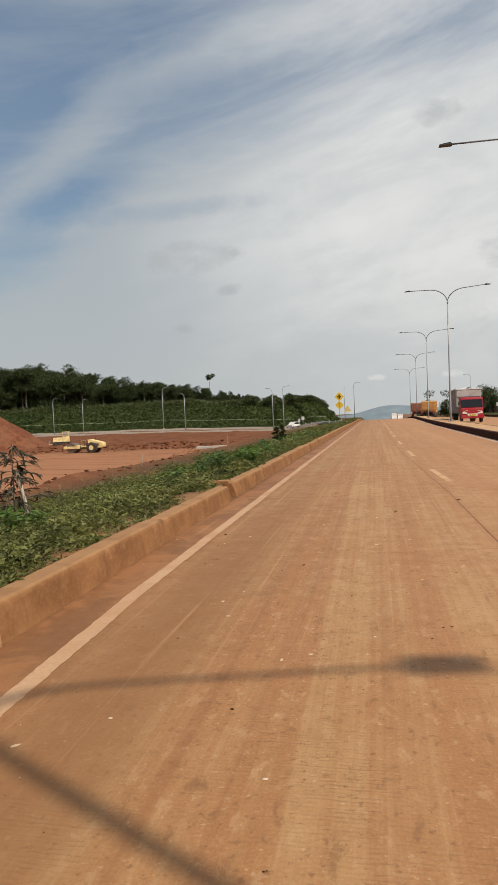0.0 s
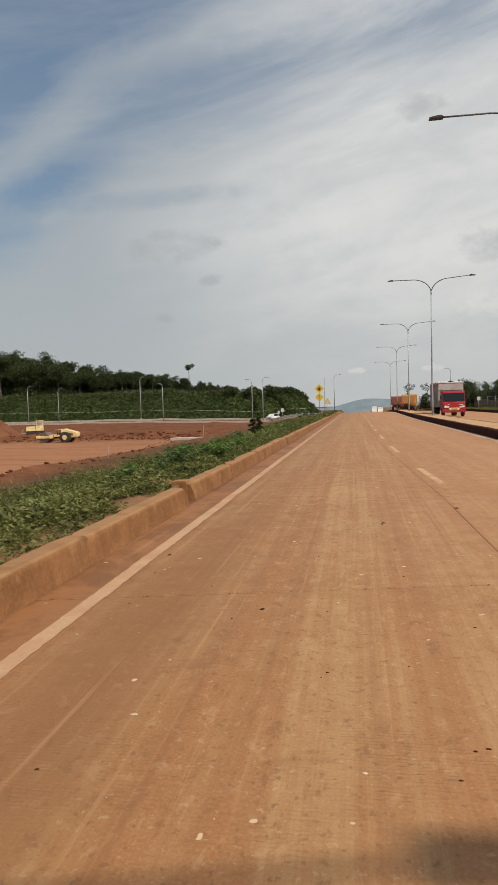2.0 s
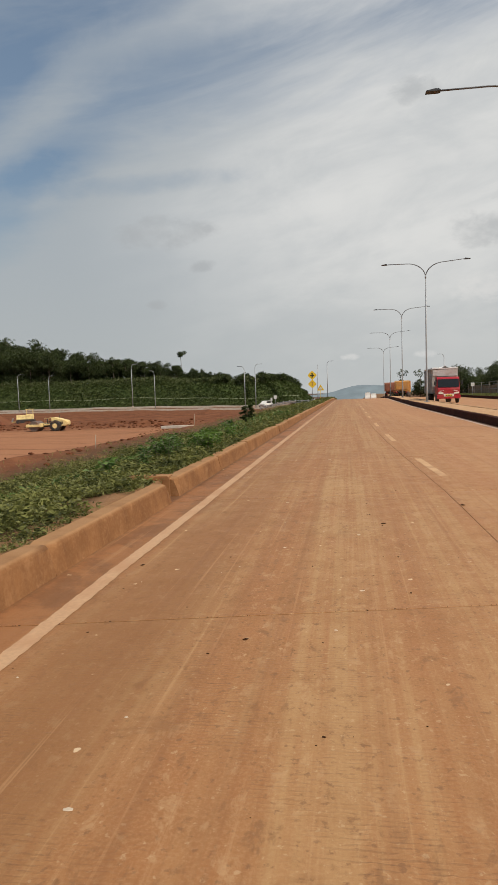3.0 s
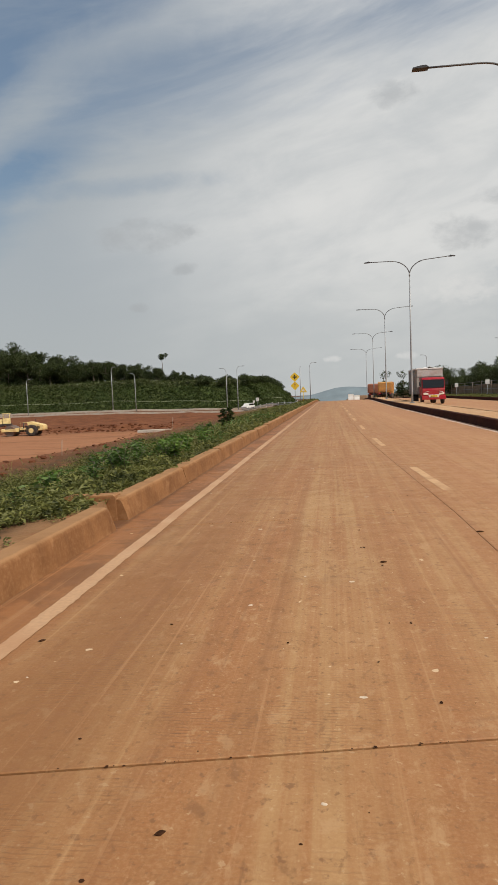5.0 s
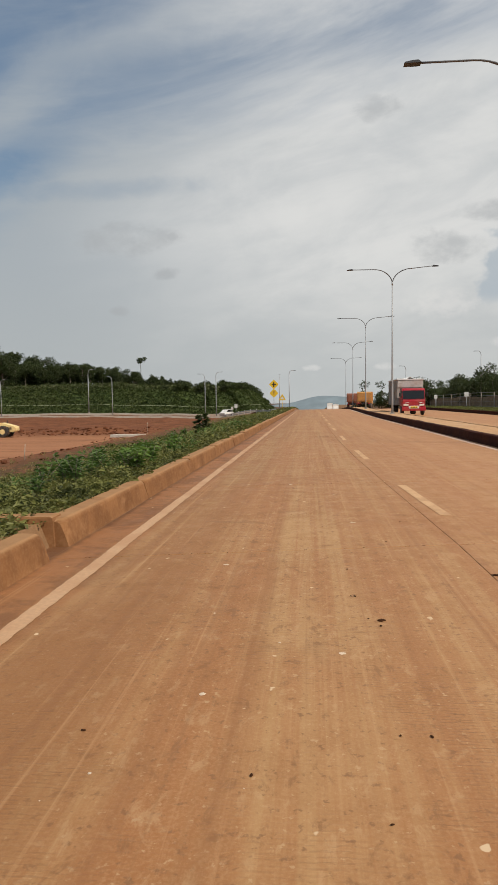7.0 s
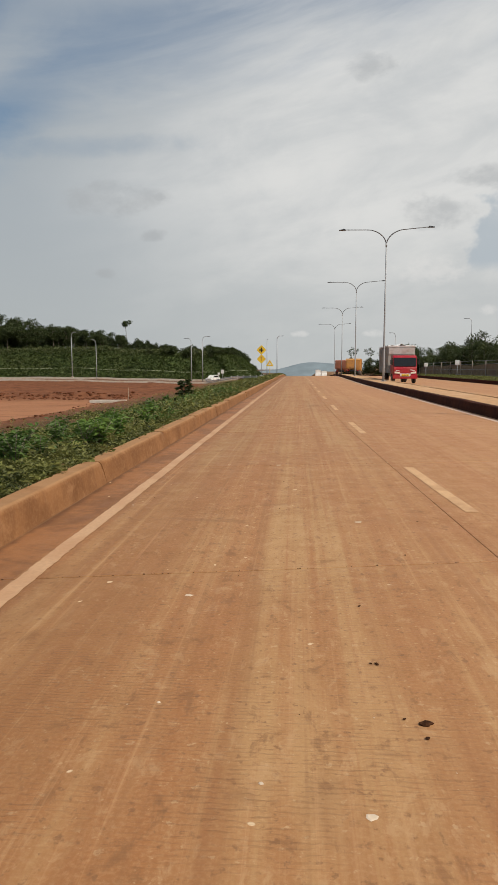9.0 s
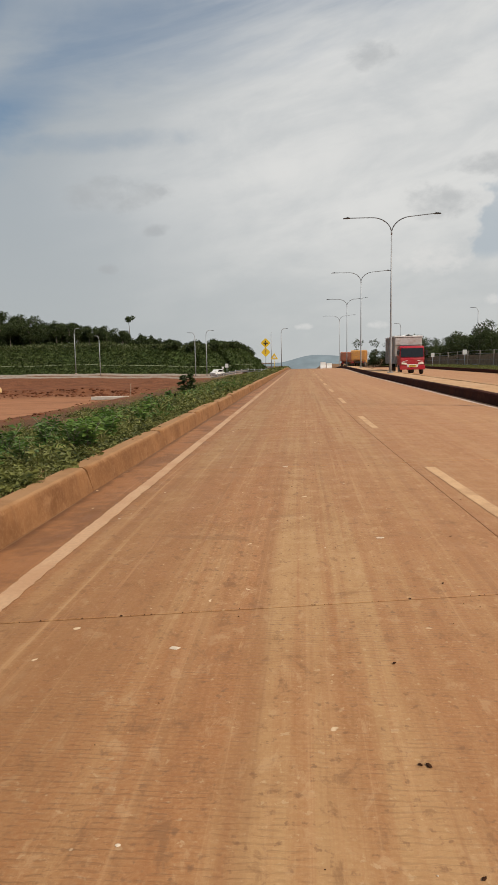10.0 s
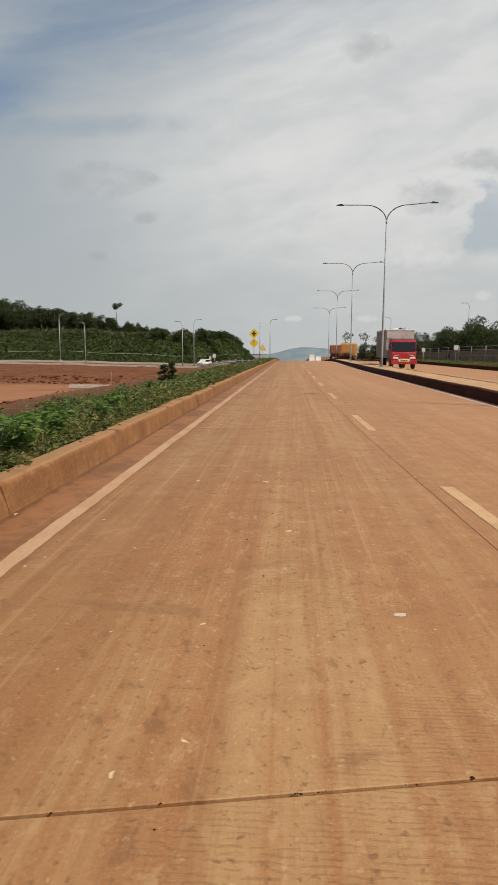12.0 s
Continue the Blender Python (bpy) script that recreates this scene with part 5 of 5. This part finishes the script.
def tipper(place, turn, paint, label):
    truck = empty("tipper_truck", place, turn)
    bm = bmesh.new()
    prism(bm, [(0, 1.25), (0, 2.75), (0.35, 2.95), (5.0, 2.95), (5.0, 2.6), (5.3, 1.25)], -1.2, 1.2)
    body = part("tipper_body", bm, paint, truck)
    for k in range(6):
        for sx in (-1, 1):
            bm = bmesh.new()
            box(bm, (0.07, 0.12, 1.55), (sx * 1.22, 0.4 + 0.9 * k, 1.3), 0.01)
            part("rib", bm, paint, body)
    bm = bmesh.new()
    box(bm, (2.1, 0.04, 1.15), (0, -0.03, 1.4), 0.02)
    part("tailgate", bm, paint, body)
    bm = bmesh.new()
    box(bm, (2.2, 1.7, 1.85), (0, 6.3, 0.75), 0.12, (0.94, 0.88))
    cab = part("cab", bm, paint, truck)
    bm = bmesh.new()
    box(bm, (1.9, 0.04, 0.6), (0, 7.12, 1.7), 0.02, (0.94, 1))
    part("windscreen", bm, M_GLASS, cab)
    bm = bmesh.new()
    box(bm, (0.9, 7.0, 0.3), (0, 3.5, 0.75), 0.02)
    part("chassis", bm, M_BLACK, truck)
    for sx in (-1, 1):
        for y in (0.9, 2.2, 6.2):
            wheel(truck, sx * 0.95, y, 0.5, 0.45 if y < 5 else 0.28)
        bm = bmesh.new()
        box(bm, (0.3, 0.05, 0.14), (sx * 0.85, -0.02, 0.85), 0.01)
        part("tail_light", bm, M_RED, truck)
    return tagged(truck, label, "truck")


tipper((9.5, 119, float(road_z(119)) + 0.05), -9, M_ORANGE, "dusty orange tipper truck parked on the far carriageway")
tipper((8.25, 128, float(road_z(130)) + 0.03), -4, M_RUST, "red-oxide tipper truck parked behind another truck")


def barrier_block(place, w, h):
    block = empty("barrier_block", place)
    bm = bmesh.new()
    prism(bm, [(-0.35, 0), (-0.3, 0.2), (-0.14, h * 0.6), (-0.11, h), (0.11, h), (0.14, h * 0.6), (0.3, 0.2), (0.35, 0)], -w / 2, w / 2)
    bmesh.ops.bevel(bm, geom=list(bm.edges), offset=0.02, segments=2, affect="EDGES")
    part("body", bm, M_WHITE, block)
    bm = bmesh.new()
    drum(bm, (0, 0, h + 0.02), 0.08, 0.05, 12, "z")
    part("filler_cap", bm, M_ORANGE, block)
    return tagged(block, "white plastic barrier block standing on the road", "barrier", "barrier blocks")


barrier_block((3.65, 122, float(road_z(122))), 0.95, 1.1)
barrier_block((4.75, 122.6, float(road_z(122.6))), 0.95, 0.9)


def white_car(place, turn):
    car = empty("car", place, turn)
    bm = bmesh.new()
    prism(bm, [(-2.0, 0.35), (-2.05, 0.75), (-1.2, 0.92), (1.7, 0.98), (2.05, 0.85), (2.05, 0.35)], -0.82, 0.82, "y")
    bmesh.ops.bevel(bm, geom=list(bm.edges), offset=0.08, segments=2, affect="EDGES")
    part("body", bm, M_WHITE, car)
    bm = bmesh.new()
    prism(bm, [(-1.25, 0.9), (-0.55, 1.45), (1.25, 1.48), (1.75, 0.95)], -0.72, 0.72, "y")
    bmesh.ops.bevel(bm, geom=list(bm.edges), offset=0.06, segments=2, affect="EDGES")
    roof = part("roof", bm, M_WHITE, car)
    for sy in (-1, 1):
        bm = bmesh.new()
        prism(bm, [(-0.95, 0.98), (-0.5, 1.38), (1.1, 1.38), (1.45, 0.98)], sy * 0.725, sy * 0.735, "y")
        part("side_window", bm, M_GLASS, roof)
        for x in (-1.3, 1.3):
            bm = bmesh.new()
            drum(bm, (x, sy * 0.74, 0.31), 0.31, 0.2, 18, "y", 0.03)
            part("wheel", bm, M_TYRE, car)
    return tagged(car, "small white car on the side road", "car")


white_car((-19.0, 150.5, float(land_z(-19, 146)) + 0.30), 68)


def roller(place, turn):
    """A single-drum soil roller; x is its length, drum at -x."""
    ob = empty("road_roller", place, turn)
    bm = bmesh.new()
    drum(bm, (-1.75, 0, 0.76), 0.76, 2.1, 36, "y", 0.03)
    part("drum", bm, M_DRUM, ob, "soil-caked smooth steel drum")
    bm = bmesh.new()
    for sy in (-1, 1):
        box(bm, (2.2, 0.16, 0.36), (-1.75, sy * 1.18, 0.66), 0.04)
    box(bm, (0.22, 2.5, 0.42), (-2.78, 0, 0.63), 0.04)
    box(bm, (0.3, 2.5, 0.55), (-0.72, 0, 0.62), 0.04)
    part("drum_frame", bm, M_YELLOW, ob)
    bm = bmesh.new()
    box(bm, (0.8, 0.9, 0.5), (-0.35, 0, 0.6), 0.05)
    part("joint", bm, M_BLACK, ob)
    bm = bmesh.new()
    prism(bm, [(0.9, 0.75), (0.75, 1.95), (1.1, 2.0), (2.95, 1.5), (3.1, 1.35), (3.1, 0.85), (2.8, 0.7)], -0.75, 0.75, "y")
    bmesh.ops.bevel(bm, geom=list(bm.edges), offset=0.06, segments=2, affect="EDGES")
    hood = part("engine_hood", bm, M_YELLOW, ob)
    for k in range(4):
        bm = bmesh.new()
        box(bm, (0.5, 0.02, 0.05), (2.3, -0.76, 1.0 + 0.1 * k))
        part("vent", bm, M_BLACK, hood)
    bm = bmesh.new()
    box(bm, (1.25, 1.7, 0.22), (0.3, 0, 0.85), 0.03)
    part("platform", bm, M_YELLOW, ob)
    bm = bmesh.new()
    box(bm, (0.55, 0.6, 0.18), (0.45, 0, 1.25), 0.05)
    box(bm, (0.16, 0.6, 0.6), (0.72, 0, 1.35), 0.05)
    part("seat", bm, M_BLACK, ob)
    bm = bmesh.new()
    tube(bm, [(-0.15, 0, 1.05), (-0.08, 0, 1.75)], 0.07, 8)
    tube(bm, [(-0.05 + 0.02 * math.cos(a), 0.2 * math.cos(a), 1.78 + 0.1 * math.sin(a)) for a in (k * math.pi / 6 for k in range(13))], 0.02, 6)
    part("steering_column", bm, M_BLACK, ob)
    for sy in (-1, 1):
        bm = bmesh.new()
        tube(bm, [(-0.25, sy * 0.8, 1.0), (-0.25, sy * 0.8, 1.85), (0.85, sy * 0.8, 1.95), (0.9, sy * 0.8, 1.1)], 0.03, 6)
        part("hand_rail", bm, M_YELLOW, ob)
        bm = bmesh.new()
        drum(bm, (1.45, sy * 0.95, 0.76), 0.76, 0.55, 30, "y", 0.08)
        for k in range(18):
            a = 2 * math.pi * k / 18
            box(bm, (0.12, 0.5, 0.06), (1.45 + 0.75 * math.sin(a), sy * 0.95, 0.76 + 0.75 * math.cos(a)), 0.0, (1, 1), (0, math.degrees(a), sy * 14))
        tyre = part("tyre", bm, M_TYRE, ob)
        bm = bmesh.new()
        drum(bm, (1.45, sy * 0.95, 0.76), 0.36, 0.58, 20, "y")
        part("rim", bm, M_YELLOW, tyre)
    bm = bmesh.new()
    tube(bm, [(1.6, 0.35, 1.75), (1.6, 0.35, 2.3)], 0.05, 8)
    part("exhaust", bm, M_BLACK, ob)
    return tagged(ob, "yellow single-drum soil roller on red earth", "road roller")


roller((-43.4, 90.3, float(land_z(-43.4, 90.3))), 4)


def bulldozer(place, turn):
    ob = empty("bulldozer", place, turn)
    for sy in (-1, 1):
        bm = bmesh.new()
        prism(bm, [(-1.5, 0.15), (-1.75, 0.45), (-1.5, 0.85), (1.5, 0.85), (1.75, 0.45), (1.5, 0.15), (1.3, 0.02), (-1.3, 0.02)], sy * 1.0 - 0.28, sy * 1.0 + 0.28, "y")
        part("track", bm, M_TYRE, ob, "soil-caked crawler track")
    bm = bmesh.new()
    box(bm, (1.7, 1.2, 0.9), (-0.8, 0, 0.75), 0.08, (0.94, 0.9))
    part("hood", bm, M_YELLOW, ob)
    bm = bmesh.new()
    box(bm, (1.3, 1.5, 1.0), (0.75, 0, 0.8), 0.06)
    part("engine_bay", bm, M_YELLOW, ob)
    for sx in (0.2, 1.3):
        for sy in (-0.65, 0.65):
            bm = bmesh.new()
            tube(bm, [(sx, sy, 1.7), (sx, sy, 2.65)], 0.05, 6)
            part("cab_post", bm, M_YELLOW, ob)
    bm = bmesh.new()
    box(bm, (1.5, 1.6, 0.10), (0.75, 0, 2.63), 0.03)
    part("canopy", bm, M_YELLOW, ob)
    bm = bmesh.new()
    prism(bm, [(-2.35, 0.05), (-2.25, 0.05), (-2.35, 0.5), (-2.2, 1.05), (-2.3, 1.05), (-2.45, 0.5)], -1.5, 1.5, "y")
    blade = part("blade", bm, M_BOXGREY, ob)
    for sy in (-1, 1):
        bm = bmesh.new()
        tube(bm, [(-2.3, sy * 0.9, 0.4), (0.2, sy * 0.72, 0.45)], 0.08, 6)
        part("push_arm", bm, M_YELLOW, blade)
    return tagged(ob, "pale yellow bulldozer with a canopy on red earth", "bulldozer")


bulldozer((-59, 113, float(land_z(-59, 113))), 25)


def soil_mound():
    xs, ys = np.linspace(-90, -57, 46), np.linspace(91, 119, 36)
    def height(x, y):
        r = np.hypot((x + 73.2) / 15.2, (y - 105) / 12.5)
        bump = np.clip(1 - r, 0, 1)
        return land_z(x, y) - 0.12 + 10.0 * bump ** 0.95 * (1 + 0.07 * ripple(x * 0.7, y * 0.7, 15)) + 0.2 * ripple(x * 2, y * 2, 16) * (bump > 0)
    ob = grid_mesh("soil_mound", xs, ys, height, plain("fresh_laterite", (0.145, 0.050, 0.025), 0.95, vary=0.3, scale=1.5, bump=0.8, bump_scale=3.0, dirt=(0.20, 0.095, 0.05), dirt_amount=0.6, dirt_scale=0.25, spec=0.1))
    tagged(ob, "heap of tipped red laterite soil", "soil mound")


soil_mound()


def soil_lumps(seed, n):
    """Loose lumps of dug soil in ragged rows along the edge of the levelled floor."""
    rng = np.random.RandomState(seed)
    bm = bmesh.new()
    bmesh.ops.create_icosphere(bm, subdivisions=1, radius=1)
    bm.verts.ensure_lookup_table()
    ball = np.array([list(v.co) for v in bm.verts])
    tri = np.array([[v.index for v in f.verts] for f in bm.faces])
    bm.free()
    y = 22 + 82 * rng.uniform(0, 1, n)
    x = -13.6 - 0.17 * (y - 30) - 3.4 * rng.uniform(0, 1, n) ** 1.5 * np.sign(rng.uniform(-0.4, 1, n))
    back = rng.uniform(0, 1, n) < 0.35
    x, y = np.where(back, rng.uniform(-62, -24, n), x), np.where(back, 100 + rng.normal(0, 3.4, n), y)
    size = np.where(back, 0.20, 0.085) * (0.35 + rng.uniform(0, 1, n) ** 2.5 * 1.3)
    verts = ball[None] * size[:, None, None] * rng.uniform(0.7, 1.3, (n, len(ball), 1)) * (1.2, 1, 0.6)
    verts += np.stack([x, y, land_z(x, y) + size * 0.15], 1)[:, None]
    faces = tri[None] + (np.arange(n) * len(ball))[:, None, None]
    tagged(from_arrays("soil_lumps", verts.reshape(-1, 3), faces.reshape(-1, 3), plain("dug_laterite", (0.115, 0.042, 0.020), 0.95, vary=0.35, scale=2.0, bump=0.6, bump_scale=6.0, spec=0.1)), "loose red lumps of dug soil in rows", "soil", kind="stuff")


soil_lumps(29, 1600)

# ---------------------------------------------------------------- small things on the verge and site
def concrete_beam(place, turn):
    ob = empty("concrete_beam", place, turn)
    for k, (dy, z, l) in enumerate(((0, 0.0, 2.5), (0.32, 0.0, 2.35))):
        bm = bmesh.new()
        box(bm, (l, 0.28, 0.2), (0.05 * k, dy, z), 0.02)
        part("beam", bm, M_PALE, ob)
    return tagged(ob, "pale concrete beams lying on the red soil", "concrete beam")


concrete_beam((-12.95, 50.2, float(land_z(-12.95, 50.2)) + 0.02), 4)


def stake(place, tall, tilt, r=0.03, label="thin pale wooden survey stake in the soil"):
    bm = bmesh.new()
    tube(bm, [(0, 0, -0.2), (tilt * 0.45, 0.02, tall * 0.5), (tilt, 0.03, tall)], [r, r * 0.95, r * 0.85], 8)
    ob = part("stake", bm, M_WOOD)
    ob.location = place
    return tagged(ob, label, "stake", "stakes")


for x, y, tall in ((-10.9, 29.0, 0.6), (-12.0, 52, 0.9)):
    stake((x, y, float(land_z(x, y))), tall, 0.04, 0.016)
stake((-6.66, 11.4, float(land_z(-6.66, 11.4))), 1.18, -0.27, 0.037, "leaning whitish stake that props a sapling")


def sapling(place, height, seed, material, droop, leaf, sprays, label):
    rng = random.Random(seed)
    nrng = np.random.RandomState(seed)
    ob = empty("sapling", place)
    bm = bmesh.new()
    tube(bm, [(0, 0, -0.1), (0.03, 0, height * 0.5), (0.0, 0.02, height)], [0.022, 0.016, 0.006], 8)
    base, way = [], []
    for k in range(sprays):
        t = 0.25 + 0.75 * k / sprays
        a = 2.4 * k
        reach = height * (0.50 if droop > 0.5 else 0.42) * (1.15 - 0.7 * t) * rng.uniform(0.7, 1.15)
        p = Vector((0.02, 0, height * t))
        q = p + Vector((math.cos(a) * reach, math.sin(a) * reach, reach * (0.35 - droop * rng.uniform(0.5, 1.2))))
        mid = p.lerp(q, 0.5) + Vector((0, 0, reach * 0.16))
        tube(bm, [p, mid, q], [0.008, 0.006, 0.003], 5)
        for j in range(26):
            u = rng.uniform(0.1, 1)
            b = p.lerp(mid, u * 2) if u < 0.5 else mid.lerp(q, u * 2 - 1)
            base.append(b)
            d = (q - p).normalized() + Vector((rng.gauss(0, 0.7 - 0.4 * droop), rng.gauss(0, 0.7 - 0.4 * droop), rng.gauss(-droop * 0.4, 0.3)))
            way.append(d)
    part("stem", bm, M_BARK, ob)
    base, way = np.array([list(v) for v in base]), np.array([list(v) for v in way])
    length = leaf * nrng.uniform(0.6, 1.3, len(base))
    verts, faces = leaf_quads(base, way, length, length * (0.16 if droop > 0.5 else 0.5), 0.2, seed)
    from_arrays("foliage", verts, faces, material, ob)
    return tagged(ob, label, "sapling")


sapling((-7.1, 11.5, float(land_z(-7.1, 11.5))), 1.8, 3, M_NEEDLE, 0.6, 0.22, 28, "dark drooping sapling tied beside a leaning stake")
sapling((-5.54, 38.5, float(land_z(-5.54, 38.5))), 1.15, 9, M_TREE, 0.2, 0.20, 22, "dark leafy sapling standing in the weeds")
sapling((-7.4, 43, float(land_z(-7.4, 43))), 0.55, 11, M_BROADLEAF, 0.2, 0.14, 12, "small leafy sapling standing in the weeds")

# ---------------------------------------------------------------- litter on the road
def clod(place, size, seed):
    rng = random.Random(seed)
    bm = bmesh.new()
    bmesh.ops.create_icosphere(bm, subdivisions=2, radius=1)
    for v in bm.verts:
        v.co *= 1 + 0.45 * noise.noise(v.co * 1.7 + Vector((seed, 0, 0)))
        v.co = Vector((v.co.x * size, v.co.y * size * 0.62, max(-0.004, v.co.z * size * 0.22)))
    ob = part("mud_clod", bm, M_CLOD)
    ob.matrix_basis = pose(*place, 0, 0, rng.uniform(0, 180))
    return tagged(ob, "dark damp clod of mud on the concrete", "mud clod", "mud clods on the road")


for k, (x, y, size) in enumerate(((0.628, 9.43, 0.030), (1.69, 10.59, 0.036), (0.613, 9.325, 0.013), (0.545, 9.46, 0.009), (0.489, 9.957, 0.014), (0.46, 9.96, 0.009), (0.476, 10.73, 0.011),
                                  (-0.398, 5.915, 0.019), (0.701, 6.90, 0.012), (0.685, 7.95, 0.012), (-0.074, 7.607, 0.011), (0.55, 7.95, 0.008), (-1.62, 7.6, 0.022), (0.44, 7.35, 0.008), (-0.86, 7.9, 0.012), (0.937, 11.84, 0.012))):
    clod((x, y, 0.004), size, k + 1)


def chips(name, seed, n, material, size, label, fixed=()):
    """Thin flakes strewn over the slabs, joined."""
    rng = random.Random(seed)
    spots = [(x, y, s) for x, y, s in fixed] + [(rng.uniform(-1.9, 5.2), 1.5 + 38 * rng.random() ** 1.3, size * (0.3 + rng.random() ** 3)) for _ in range(n)]
    v, f = [], []
    for x, y, s in spots:
        b, a0 = len(v), rng.uniform(0, 6)
        ring = [(x + s * rng.uniform(0.6, 1) * math.cos(a0 + k * math.pi / 3), y + s * rng.uniform(0.4, 0.8) * math.sin(a0 + k * math.pi / 3)) for k in range(6)]
        v += [(px, py, 0.001) for px, py in ring] + [(x + (px - x) * 0.7, y + (py - y) * 0.7, 0.003) for px, py in ring]
        for k in range(6):
            f.append((b + k, b + (k + 1) % 6, b + 6 + (k + 1) % 6, b + 6 + k))
        f += [(b + 6, b + 7, b + 8, b + 9), (b + 6, b + 9, b + 10, b + 11)]
    return tagged(from_arrays(name, v, f, material), label, "litter", kind="stuff")


chips("concrete_chips", 4, 170, M_FLAKE, 0.014, "pale chips of concrete strewn on the road",
      ((-0.799, 4.228, 0.024), (-0.602, 10.85, 0.034), (0.668, 12.907, 0.05), (0.345, 8.861, 0.032), (0.342, 6.94, 0.026), (0.16, 6.112, 0.018), (0.33, 3.846, 0.016), (-0.13, 2.053, 0.018), (-0.386, 8.294, 0.026), (-0.187, 16.4, 0.045)))
joint_rng = random.Random(9)
along = [(x, 6.43 + 5 * j + SKEW * x + joint_rng.gauss(0, 0.004), 0.003 + 0.009 * joint_rng.random() ** 3) for j in range(4) for x in (joint_rng.uniform(-2.2, 5.2) for _ in range(90))]
chips("soil_crumbs", 6, 260, M_CLOD, 0.012, "dark crumbs of soil strewn on the road", along)
